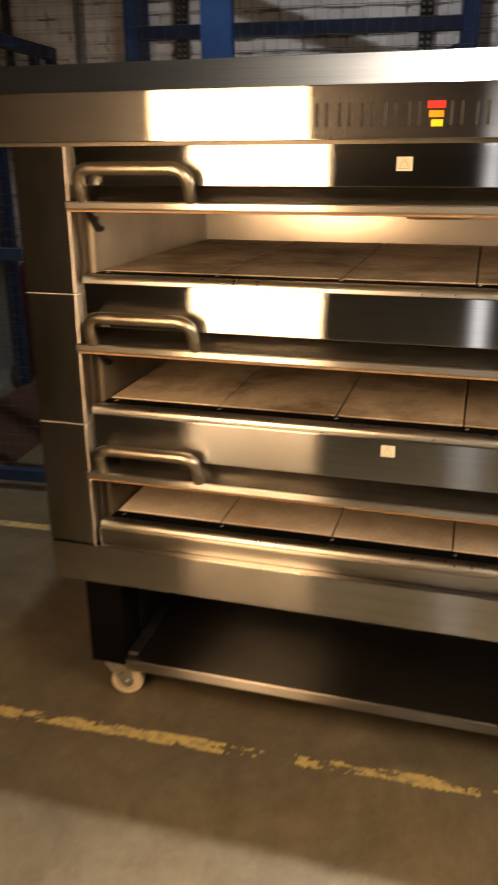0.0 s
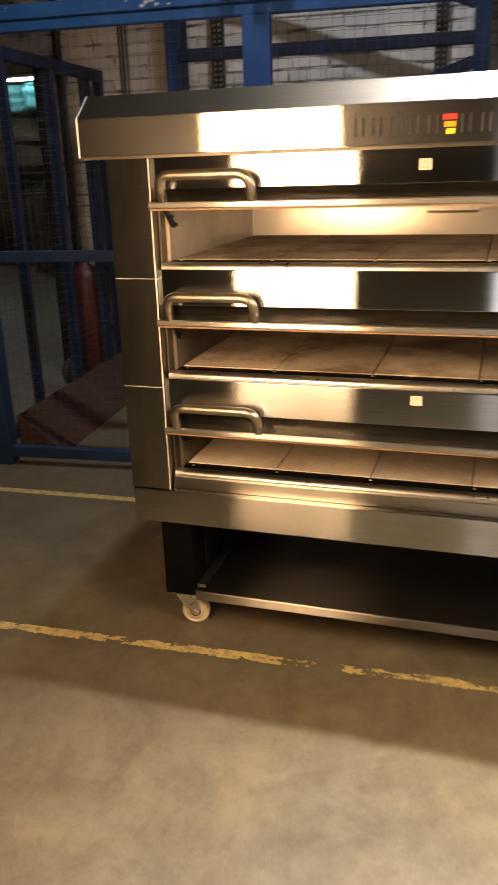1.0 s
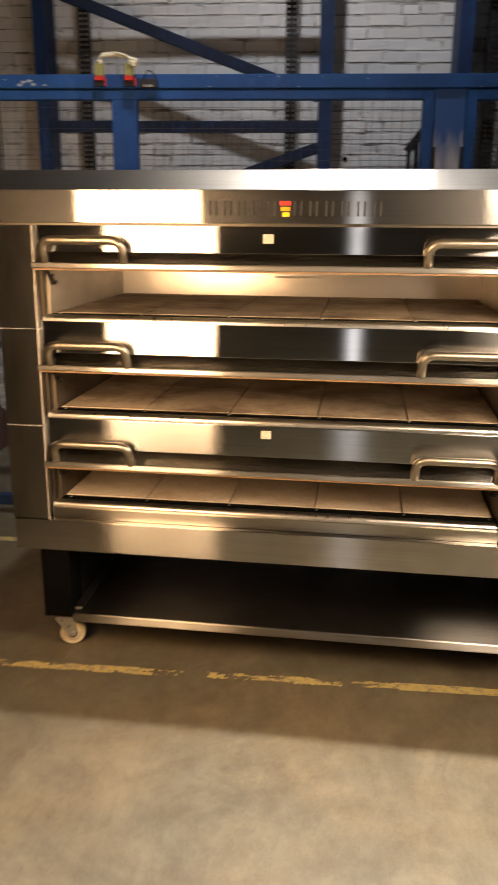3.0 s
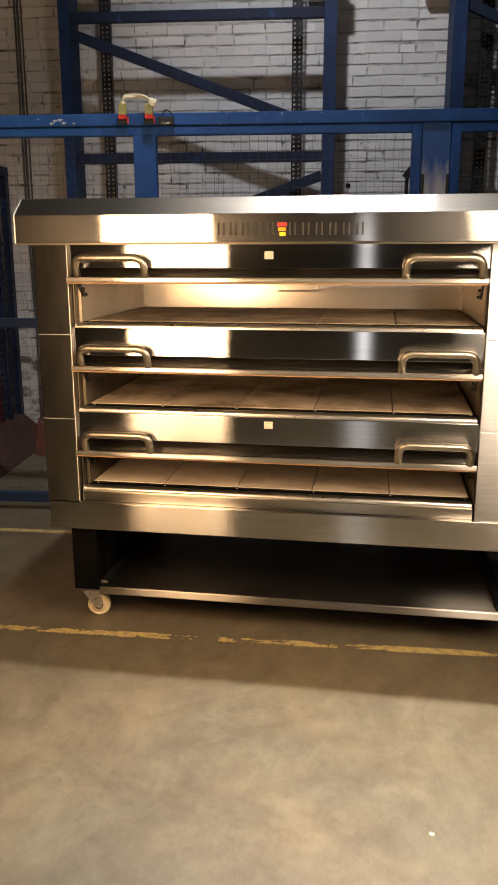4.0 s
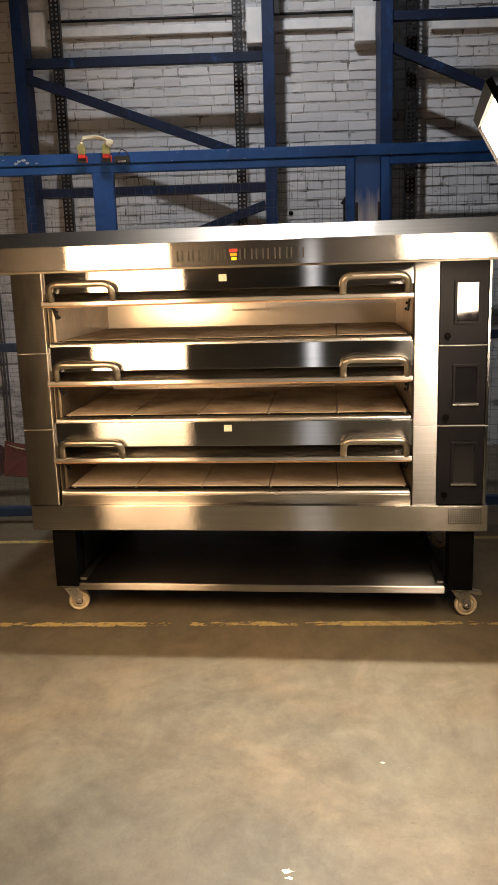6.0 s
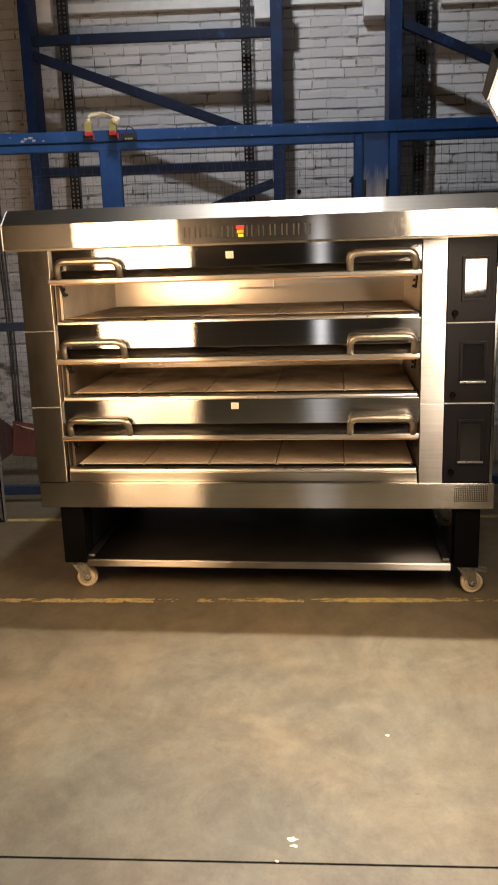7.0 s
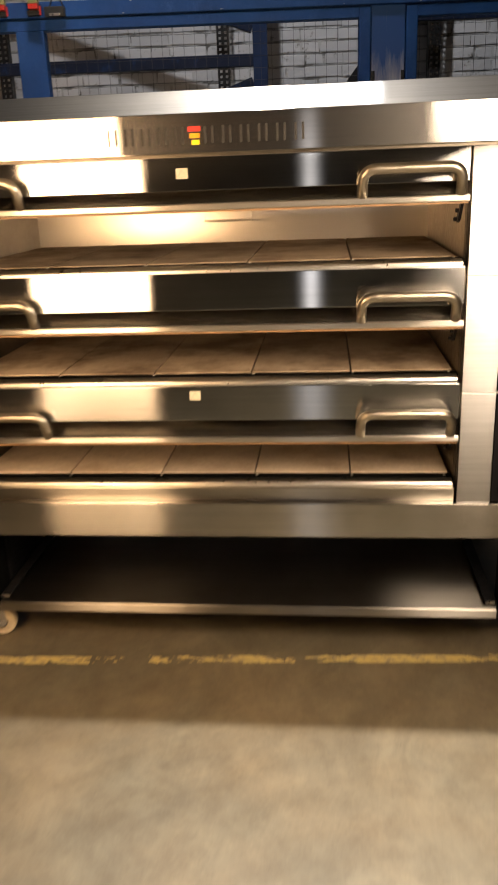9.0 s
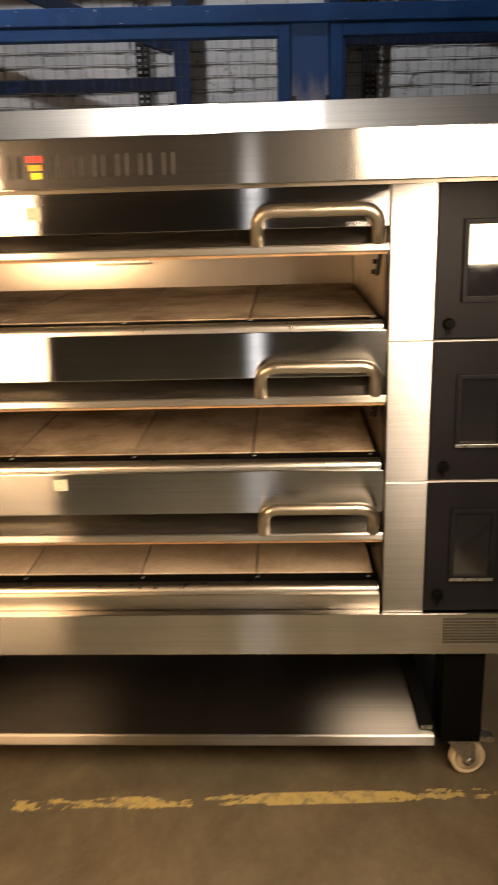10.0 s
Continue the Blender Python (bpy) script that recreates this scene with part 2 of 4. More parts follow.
def concrete_material():
    m, nt, p = material("worn_concrete")
    big = grain(nt, 0.9, 8.0, 0.62)
    mid = grain(nt, 11.0, 7.0, 0.70)
    blot = grain(nt, 6.0, 12.0, 0.82, (1.0, 0.7, 1.0))
    dots = grain(nt, 38.0, 4.0, 0.7)
    fine = grain(nt, 120.0, 3.0)
    a = ramp(nt, big, (0.125, 0.102, 0.069), (0.163, 0.136, 0.093), 0.34, 0.66)
    b = ramp(nt, mid, (0.85, 0.84, 0.82), (1.03, 1.03, 1.02), 0.32, 0.60)
    b = blend(nt, b, ramp(nt, blot, (0.78, 0.75, 0.70), (1.03, 1.03, 1.02), 0.36, 0.56), 1.0)
    swirl = grain(nt, 3.2, 9.0, 0.68, (1.0, 0.8, 1.0), warp=1.6)
    b = blend(nt, b, ramp(nt, swirl, (0.80, 0.79, 0.78), (1.05, 1.05, 1.05), 0.34, 0.62), 1.0)
    scrub = grain(nt, 1.6, 10.0, 0.74, (1.0, 1.0, 1.0), warp=2.6)
    b = blend(nt, b, ramp(nt, scrub, (1.06, 1.06, 1.06), (0.91, 0.905, 0.90), 0.42, 0.58), 1.0)
    b = blend(nt, b, ramp(nt, dots, (0.78, 0.76, 0.72), (1.0, 1.0, 1.0), 0.30, 0.36), 1.0)
    tint = grain(nt, 1.3, 5.0, 0.6, (1.0, 1.3, 1.0))
    b = blend(nt, b, ramp(nt, tint, (0.93, 1.0, 1.05), (1.07, 1.0, 0.91), 0.36, 0.64), 1.0)
    c = ramp(nt, fine, (0.94, 0.94, 0.94), (1.0, 1.0, 1.0))
    nt.links.new(blend(nt, blend(nt, a, b, 1.0), c, 1.0), p.inputs["Base Color"])
    nt.links.new(remap(nt, mid, 0.42, 0.62), p.inputs["Roughness"])
    bump(nt, p, fine, 0.12, 0.002)
    return m


def brick_material(name, island):
    """White-washed brick, its tone varied from brick to brick, with bare and sooty spots."""
    m, nt, p = material(name)
    if island:
        rnd = add(nt, "ShaderNodeNewGeometry").outputs["Random Per Island"]
    else:
        rnd = add(nt, "ShaderNodeObjectInfo").outputs["Random"]
    tone = ramp(nt, rnd, (0.53, 0.53, 0.545), (0.64, 0.64, 0.655), 0.0, 1.0)
    spots = grain(nt, 12.0, 7.0, 0.72)
    soot = ramp(nt, spots, (0.30, 0.27, 0.23), (1, 1, 1), 0.32, 0.40)
    nt.links.new(blend(nt, tone, soot, 1.0), p.inputs["Base Color"])
    p.inputs["Roughness"].default_value = 0.85
    bump(nt, p, spots, 0.9, 0.014)
    return m


def paint_line_material():
    m, nt, p = material("worn_yellow_paint")
    wear = grain(nt, 28.0, 6.0, 0.7)
    nt.links.new(ramp(nt, wear, (0.24, 0.20, 0.13), (0.50, 0.38, 0.14), 0.38, 0.52), p.inputs["Base Color"])
    p.inputs["Roughness"].default_value = 0.55
    return m


def glow(name, colour, strength):
    m, nt, p = material(name)
    p.inputs["Base Color"].default_value = (0.8, 0.8, 0.8, 1)
    p.inputs["Emission Color"].default_value = (*colour, 1)
    p.inputs["Emission Strength"].default_value = strength
    return m


def screen_glass():
    m, nt, p = material("control_glass")
    p.inputs["Base Color"].default_value = (0.012, 0.012, 0.014, 1)
    p.inputs["Specular IOR Level"].default_value = 1.0
    p.inputs["Coat Weight"].default_value = 1.0
    nt.links.new(remap(nt, grain(nt, 30.0), 0.03, 0.08), p.inputs["Roughness"])
    return m


STONE = stone_material("stained_baking_stone", (0.22, 0.145, 0.085), (0.60, 0.47, 0.33), 0.32, 0.58)
STONE_CLEAN = stone_material("floury_baking_stone", (0.50, 0.39, 0.28), (0.74, 0.62, 0.48), 0.30, 0.60)
CONCRETE, LINE = concrete_material(), paint_line_material()
BRICK, BRICK_JOINED = brick_material("whitewashed_brick", False), brick_material("whitewashed_brick_joined", True)


def mortar_material():
    """Whitewashed mortar with black cracks and holes in patches."""
    m, nt, p = material("cracked_mortar")
    crack = grain(nt, 5.0, 8.0, 0.72, (0.8, 1, 1.8))
    nt.links.new(ramp(nt, crack, (0.11, 0.104, 0.096), (0.50, 0.50, 0.505), 0.38, 0.52), p.inputs["Base Color"])
    p.inputs["Roughness"].default_value = 0.9
    bump(nt, p, crack, 0.5, 0.01)
    return m


MORTAR = mortar_material()
GLASS = screen_glass()
WARM_GLOW = glow("warm_diffuser", (1.0, 0.71, 0.43), SOFT_LEFT)
WHITE_GLOW = glow("white_diffuser", (1.0, 0.89, 0.74), SOFT_RIGHT)
TUBE_GLOW = glow("tube_light", (0.8, 0.92, 1.0), 60.0)


# ---- mesh tools ----
def box(bm, x0, x1, y0, y1, z0, z1, bevel=0.0):
    vs = [bm.verts.new(c) for c in ((x0, y0, z0), (x1, y0, z0), (x1, y1, z0), (x0, y1, z0),
                                    (x0, y0, z1), (x1, y0, z1), (x1, y1, z1), (x0, y1, z1))]
    fs = [bm.faces.new([vs[i] for i in q]) for q in ((3, 2, 1, 0), (4, 5, 6, 7), (0, 1, 5, 4), (1, 2, 6, 5), (2, 3, 7, 6), (3, 0, 4, 7))]
    if bevel:
        es = list({e for f in fs for e in f.edges})
        bmesh.ops.bevel(bm, geom=es, offset=bevel, segments=2, affect="EDGES", profile=0.6)
    return bm


def block(x0, x1, y0, y1, z0, z1, bevel=0.0):
    return box(bmesh.new(), x0, x1, y0, y1, z0, z1, bevel)


def extrude_x(bm, profile, x0, x1, bevel=0.0):
    """A profile of (y, z) points drawn out along x."""
    a = [bm.verts.new((x0, y, z)) for y, z in profile]
    b = [bm.verts.new((x1, y, z)) for y, z in profile]
    n = len(profile)
    fs = [bm.faces.new(a), bm.faces.new(b[::-1])]
    fs += [bm.faces.new((a[i], b[i], b[(i + 1) % n], a[(i + 1) % n])) for i in range(n)]
    bmesh.ops.recalc_face_normals(bm, faces=fs)
    if bevel:
        bmesh.ops.bevel(bm, geom=list({e for f in fs for e in f.edges}), offset=bevel, segments=2, affect="EDGES", profile=0.6)
    return bm


def tube(bm, pts, r, n=10):
    """A round bar along points."""
    pts = [Vector(p) for p in pts]
    rings = []
    side = None
    for i, p in enumerate(pts):
        d = (pts[min(i + 1, len(pts) - 1)] - pts[max(i - 1, 0)]).normalized()
        if side is None:
            side = d.orthogonal().normalized()
        side = (side - d * side.dot(d)).normalized()
        up = d.cross(side)
        rings.append([bm.verts.new(p + r * (math.cos(a) * side + math.sin(a) * up)) for a in (2 * math.pi * k / n for k in range(n))])
    for a, b in zip(rings, rings[1:]):
        for k in range(n):
            f = bm.faces.new((a[k], a[(k + 1) % n], b[(k + 1) % n], b[k]))
            f.smooth = True
    bm.faces.new(rings[0][::-1])
    bm.faces.new(rings[-1])
    return bm


def bend(pts, r, steps=6):
    """The points of a path with its inner corners rounded."""
    pts = [Vector(p) for p in pts]
    out = [pts[0]]
    for a, b, c in zip(pts, pts[1:], pts[2:]):
        p, q = b + (a - b).normalized() * r, b + (c - b).normalized() * r
        for k in range(steps + 1):
            t = k / steps
            out.append((1 - t) ** 2 * p + 2 * t * (1 - t) * b + t * t * q)
    return out + [pts[-1]]


def disc(bm, centre, axis, radii, n=24):
    """A turned piece: (offset along the axis, radius) pairs from end to end."""
    axis = Vector(axis).normalized()
    s = axis.orthogonal().normalized()
    u = axis.cross(s)
    rings = []
    for off, r in radii:
        c = Vector(centre) + axis * off
        rings.append([bm.verts.new(c + r * (math.cos(2 * math.pi * k / n) * s + math.sin(2 * math.pi * k / n) * u)) for k in range(n)])
    for a, b in zip(rings, rings[1:]):
        for k in range(n):
            bm.faces.new((a[k], a[(k + 1) % n], b[(k + 1) % n], b[k])).smooth = True
    bm.faces.new(rings[0][::-1])
    bm.faces.new(rings[-1])
    bmesh.ops.recalc_face_normals(bm, faces=bm.faces)
    return bm


def make(name, bm, mat):
    me = bpy.data.meshes.new(name)
    bm.to_mesh(me)
    bm.free()
    me.materials.append(mat)
    return new(name, me)


def part(name, bm, mat, parent, label=""):
    ob = make(name, bm, mat)
    ob.parent = parent
    if label:
        ob["label"] = label
    return ob


def thing(name, label, category, group="", at=None, kind=""):
    ob = new(name)
    ob.empty_display_size = 0.1
    if at is not None:
        ob.matrix_world = at
    return tagged(ob, label, category, group, kind)


def setting(name, bm, mat, label="", category=""):
    return tagged(make(name, bm, mat), label, category, kind="structure")


# the building stands a little askew to the oven
HALL = pose(0, 0, 0, 0, 0, 2.6)
CAGE = pose(0.066, 0.006, 0, 0, 0, 5.0)
REAR = pose(0.14, 0.012, 0, 0, 0, 5.0)

# ---- floor, walls and roof of the hall ----
bm = block(-16, 9, -11, 16, -0.3, 0.0)
bm.transform(HALL)
floor = setting("floor", bm, CONCRETE, "worn grey-brown concrete hall floor with stains", "floor")
# Unseen roof, pale so the hood's slope mirrors a light grey
bm = block(-16, 9, -11, 16, 9.0, 9.3)
bm.transform(HALL)
setting("ceiling", bm, ROOF, "unseen pale hall roof", "ceiling")
# Enclosing walls, mostly unseen, kept dark so the steel mirrors a dim hall
for name, dims in (("wall_south", (-16, 9, -11.3, -11, 0, 9)), ("wall_east", (9, 9.3, -11, 16, 0, 9)),
                   ("wall_west", (-16.3, -16, -11, 16, 0, 9)), ("wall_far", (-16, 9, 16, 16.3, 0, 9))):
    bm = block(*dims)
    bm.transform(HALL)
    setting(name, bm, PLASTER, "plain grey plastered hall wall", "wall")
WALL_Y = 3.60
WALL_X = -2.99
bm = block(WALL_X, 9, WALL_Y, WALL_Y + 0.5, 0, 9)
bm.transform(REAR)
wall_north = setting("wall_north", bm, MORTAR, "whitewashed brick hall wall with sooty joints", "wall")

bm = block(-14, WALL_X - 0.001, WALL_Y, WALL_Y + 0.5, 2.33, 9)
bm.transform(REAR)
setting("lintel", bm, MORTAR, "whitewashed wall above the opening to the next hall", "wall")
bm = block(WALL_X - 0.10, WALL_X - 0.002, WALL_Y - 0.03, WALL_Y + 0.20, 0.0, 2.329)
bm.transform(REAR)
setting("opening_post", bm, DARK_STEEL, "dark steel post at the edge of the opening", "post")


def floor_strip(name, x0, x1, y, width, keep, seed, mat, label):
    """A painted line on the floor, worn away in patches with ragged edges."""
    bm = bmesh.new()
    step, rows = 0.0055, 11
    n = int((x1 - x0) / step)
    for i in range(n):
        x = x0 + i * step
        # the whole width is scuffed in long stretches, the rims in short bites
        scuff = noise.noise(Vector((x * 3.1, seed, 0))) * 0.55 + (0.28 if -0.50 < x < -0.30 and y < 0.5 else 0.07 if x > -0.30 and y < 0.5 else 0.0)
        cut = 0.5 if noise.noise(Vector((x * 9, seed, 4.0))) > 0.64 else 0.0
        for j in range(rows):
            v = y - width / 2 + j * width / rows
            off = abs(j + 0.5 - rows / 2) / (rows / 2)
            wear = scuff + cut + noise.noise(Vector((x * 15, v * 55, seed))) * 0.40 + noise.noise(Vector((x * 70, v * 150, seed))) * 0.22 + 0.26 * off ** 4
            if wear > keep:
                continue
            q = [bm.verts.new((a, b, 0.0012)) for a, b in ((x, v), (x + step, v), (x + step, v + width / rows), (x, v + width / rows))]
            bm.faces.new(q)
    bmesh.ops.remove_doubles(bm, verts=bm.verts, dist=0.0005)
    bm.transform(HALL)
    return tagged(make(name, bm, mat), label, "floor marking", kind="structure")


floor_strip("floor_line", -3.4, 3.2, -0.058, 0.048, 0.21, 3.7, LINE, "worn yellow line painted on the concrete floor")
floor_strip("floor_line", -4.2, 3.2, 1.13, 0.05, 0.42, 9.1, LINE, "yellow line painted on the concrete floor by the cage")
bm = block(-5, 5, -1.692, -1.685, -0.001, 0.0006)
bm.transform(HALL)
setting("floor_joint", bm, BLACK, "dark saw-cut joint in the concrete floor", "floor joint")


def fleck(x, y, size, seed):
    rng = random.Random(seed)
    bm = bmesh.new()
    ring = [bm.verts.new((x + size * (0.5 + rng.random()) * math.cos(a), y + size * 0.6 * (0.4 + rng.random()) * math.sin(a), 0.0015)) for a in (k * math.pi / 5 for k in range(10))]
    bm.faces.new(ring)
    return tagged(make("paint_fleck", bm, LABEL), "small pale paint fleck on the concrete floor", "paint fleck", "flecks on the floor")


for x, y, s, k in ((0.523, -1.092, 0.008, 1), (0.238, -1.592, 0.014, 2), (0.246, -1.617, 0.010, 3), (0.203, -1.676, 0.006, 4)):
    fleck(x, y, s, k)


# ---- the deck oven ----
oven = thing("deck_oven", "three-deck stainless steel bakery oven on castors, doors open", "oven")
hood = part("hood", extrude_x(bmesh.new(), [(-0.168, 1.607), (-0.168, 1.706), (-0.096, 1.768), (1.15, 1.768), (1.15, 1.607)], -1.022, 1.065, 0.0025), STEEL_HOOD, oven, "brushed steel hood with a sloped top edge")
for x0, x1 in ((-1.0265, -1.0222), (1.0652, 1.0695)):
    part("end_cap", extrude_x(bmesh.new(), [(-0.1695, 1.6055), (-0.1695, 1.7067), (-0.0966, 1.7693), (1.15, 1.7693), (1.15, 1.6055)], x0, x1, 0.0015), ZINC, hood)
# Dark strip that draws the shadow line under the hood
part("hood_shadow_lip", block(-1.018, 1.061, -0.158, -0.12, 1.600, 1.607), JAMB_STEEL, hood)


def logo_stroke(x0, x1, z0, z1, mat):
    return part("logo_bar", block(x0, x1, -0.1692, -0.1675, z0, z1), mat, hood)


for first, last, count in ((-0.253, -0.048, 5), (0.002, 0.268, 6)):
    pitch = (last - first + 0.016) / count
    for i in range(count):
        x = first + i * pitch
        logo_stroke(x, x + 0.006, 1.631, 1.673, INK)
        logo_stroke(x + 0.019, x + 0.025, 1.631, 1.673, INK)
for x0, x1, z0, z1, mat in ((-0.040, -0.006, 1.661, 1.674, RED), (-0.036, -0.009, 1.645, 1.657, ORANGE), (-0.031, -0.010, 1.629, 1.641, YELLOW)):
    logo_stroke(x0, x1, z0, z1, mat)

JOINTS = ((1.253, 1.604), (0.907, 1.251), (0.551, 0.905))
for z0, z1 in JOINTS:
    part("column_panel", block(-1.032, -0.893, 0.0, 0.50, z0, z1, 0.002), STEEL_WORN, oven)
    part("column_panel", block(0.718, 0.821, 0.0, 0.50, z0, z1, 0.002), STEEL_COLUMN, oven)
    part("edge_trim", block(1.022, 1.034, 0.0, 0.50, z0, z1, 0.0015), STEEL, oven)
# Pale strips: the light that bent sheet edges catch is painted as colour
for z in (1.252, 0.906):
    part("seam_highlight", block(0.7185, 1.0335, -0.0012, 0.02, z - 0.0009, z + 0.0009), SEAM, oven)
    part("seam_highlight", block(-1.0315, -0.8935, -0.0006, 0.02, z - 0.0005, z + 0.0005), SEAM, oven)
part("side_panel", block(-1.03, -1.0, 0.505, 1.14, 0.563, 1.604), STEEL, oven)
part("side_panel", block(1.0, 1.03, 0.505, 1.14, 0.563, 1.604), STEEL, oven)
part("back_panel", block(-0.999, 0.999, 1.10, 1.14, 0.563, 1.604), STEEL, oven)

PLINTH_Y = -0.006
plinth = part("plinth", block(-1.026, 1.045, PLINTH_Y, 1.14, 0.432, 0.5495, 0.002), STEEL_PLINTH, oven, "brushed steel plinth with a punched vent")
bm = bmesh.new()
for i in range(19):
    for j in range(9):
        x, z = 0.874 + i * 0.0077, 0.465 + j * 0.0083
        box(bm, x, x + 0.0042, PLINTH_Y - 0.0006, PLINTH_Y + 0.004, z, z + 0.0046)
vent = part("vent_grid", bm, BLACK, plinth, "grid of small square vent holes")
vent["kind"] = "stuff"

# control panels beside the doors
for k, ((z0, z1), (wz0, wz1)) in enumerate(zip(JOINTS, ((1.353, 1.513), (1.007, 1.161), (0.654, 0.823)))):
    panel = part("control_panel", block(0.823, 1.020, 0.004, 0.40, z0 + 0.004, z1 - 0.002, 0.002), PANEL, oven, "dark grey control panel")
    x0, x1 = 0.893, 0.981
    bm = bmesh.new()
    for a in ((x0 - 0.012, x0, wz0 - 0.012, wz1 + 0.012), (x1, x1 + 0.012, wz0 - 0.012, wz1 + 0.012), (x0, x1, wz1, wz1 + 0.012), (x0, x1, wz0 - 0.012, wz0)):
        box(bm, a[0], a[1], -0.006, 0.006, a[2], a[3], 0.002)
    part("window_frame", bm, PANEL, panel)
    part("display_glass", block(x0 + 0.0005, x1 - 0.0005, 0.0015, 0.005, wz0 + 0.0005, wz1 - 0.0005), GLASS, panel)
    part("sill_lip", block(x0 - 0.010, x1 + 0.010, -0.009, -0.0062, wz0 - 0.012, wz0 - 0.004, 0.001), ZINC if k else PANEL, panel)
    kz = (1.292, 0.945, 0.600)[k]
    bm = disc(bmesh.new(), (0.856, 0.004, kz), (0, -1, 0), ((0, 0.013), (0.004, 0.014), (0.012, 0.013), (0.014, 0.008)))
    part("knob", bm, BLACK, panel)
    part("knob_grip", block(0.8535, 0.8585, -0.016, -0.0102, kz - 0.024, kz + 0.004, 0.001), BLACK, panel)

# (door panel bottom, opening bottom) of the decks from the top down
DECKS = ((1.512, 1.293, 1.604), (1.161, 0.948, 1.278), (0.808, 0.607, 0.931))
CH_X0, CH_X1, CH_Y1 = -0.872, 0.716, 0.95


PANEL_Y = 0.022


def deck(index, p, sill, top):
    d = part("deck", block(-0.8925, 0.7172, PANEL_Y, PANEL_Y + 0.016, p + (0.001, 0.007, 0.013)[index], top, 0.0015), STEEL_LOW if index == 2 else STEEL, oven, "front panel of a baking deck, brushed steel")
    # chamber lining
    z0, z1 = sill - 0.02, p + 0.03
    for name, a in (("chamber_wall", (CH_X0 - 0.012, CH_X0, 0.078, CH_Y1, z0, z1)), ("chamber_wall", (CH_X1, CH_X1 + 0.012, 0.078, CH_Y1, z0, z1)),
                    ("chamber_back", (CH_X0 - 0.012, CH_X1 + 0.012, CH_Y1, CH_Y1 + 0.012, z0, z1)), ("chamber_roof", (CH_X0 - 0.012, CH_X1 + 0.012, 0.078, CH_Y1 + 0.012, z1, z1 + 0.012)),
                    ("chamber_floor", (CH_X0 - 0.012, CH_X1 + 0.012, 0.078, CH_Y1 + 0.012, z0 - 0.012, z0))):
        part(name, block(*a), STEEL_BACK if name == "chamber_back" else STEEL_INNER if index == 0 else INNER_SHADED, oven, "stainless baking chamber lining")
    part("door_jamb", block(-0.890, CH_X0 - 0.013, 0.040, 0.077, sill, p), JAMB_STEEL, oven)
    part("door_jamb", block(CH_X1 + 0.013, 0.7165, 0.040, 0.077, sill, p), JAMB_STEEL, oven)
    # sill in front of the stones
    nose = [(0.044 - 0.015 * math.cos(a), sill - 0.011 + 0.015 * math.sin(a)) for a in (radians(k * 15) for k in range(7))]
    part("sill", extrude_x(bmesh.new(), [(0.029, sill - 0.016)] + nose + [(0.062, sill + 0.004), (0.062, sill - 0.016)], -0.886, 0.709), SILL, oven, "bright rounded steel sill")
    strip = part("hearth_strip", block(CH_X0 + 0.002, CH_X1 - 0.002, 0.0625, 0.106, sill - 0.012, sill + 0.005), BLACK, oven, "black strip before the stones")
    for x in (-0.840, -0.545, -0.235, 0.085, 0.395, 0.690):
        part("screw", disc(bmesh.new(), (x, 0.085, sill + 0.0045), (0, 0, 1), ((0, 0.005), (0.002, 0.005), (0.003, 0.003)), 10), ZINC, strip)
    for i in range(5):
        x = -0.866 + i * 0.3148
        part("baking_stone", block(x, x + 0.3098, 0.108, 0.946, sill - 0.014, sill + 0.008, 0.002), STONE_CLEAN if index == 2 else STONE, oven)
    # the door, swung up and in
    door = part("door", extrude_x(bmesh.new(), [(0.004, p - 0.037), (0.002, p - 0.034), (0.074, p - 0.002), (0.30, p + 0.010), (0.30, p - 0.004), (0.080, p - 0.018), (0.012, p - 0.046)], -0.884, 0.704), DOOR_STEEL, oven, "oven door swung open")
    part("door_rail", extrude_x(bmesh.new(), [(-0.004, p - 0.053), (-0.006, p - 0.050), (-0.006, p - 0.037), (-0.003, p - 0.034), (0.0018, p - 0.034), (0.0035, p - 0.053)], -0.899, 0.714), RAIL, door)
    part("door_seal", block(-0.896, 0.711, -0.002, 0.010, p - 0.059, p - 0.0535), GASKET, door, "thin orange-brown heat-stained seal")
    for x0, x1 in ((-0.856, -0.578), (0.418, 0.690)):
        za = p - 0.032
        bm = tube(bmesh.new(), bend([(x0, 0.004, za), (x0, -0.026, za + 0.073), (x1, -0.026, za + 0.073), (x1, 0.004, za)], 0.042, 8), 0.0150, 14)
        part("handle", bm, HANDLE, door, "bent satin steel tube handle")
    # hinge arms at both ends
    for x, s in ((-0.866, 1), (0.700, -1)):
        bm = extrude_x(bmesh.new(), [(0.03, p - 0.060), (0.055, p - 0.060), (0.110, p - 0.104), (0.102, p - 0.116), (0.082, p - 0.110)], x - 0.004, x + 0.004)
        arm = part("hinge_arm", bm, DARK_STEEL, door)
        for y, z in ((0.070, p - 0.080), (0.099, p - 0.106)):
            part("bolt", disc(bmesh.new(), (x + s * 0.004, y, z), (s, 0, 0), ((0, 0.006), (0.008, 0.006), (0.010, 0.004)), 8), DARK_STEEL, arm)
    return d


decks = [deck(i, *d) for i, d in enumerate(DECKS)]
part("lower_panel", block(-0.886, 0.713, 0.020, 0.060, 0.5505, 0.592, 0.0015), STEEL_DULL, oven)
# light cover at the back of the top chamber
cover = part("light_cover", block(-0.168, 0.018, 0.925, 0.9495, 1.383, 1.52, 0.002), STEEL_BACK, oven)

part("cover_flange", block(-0.170, 0.020, 0.921, 0.9245, 1.381, 1.389, 0.001), STEEL_DULL, cover)


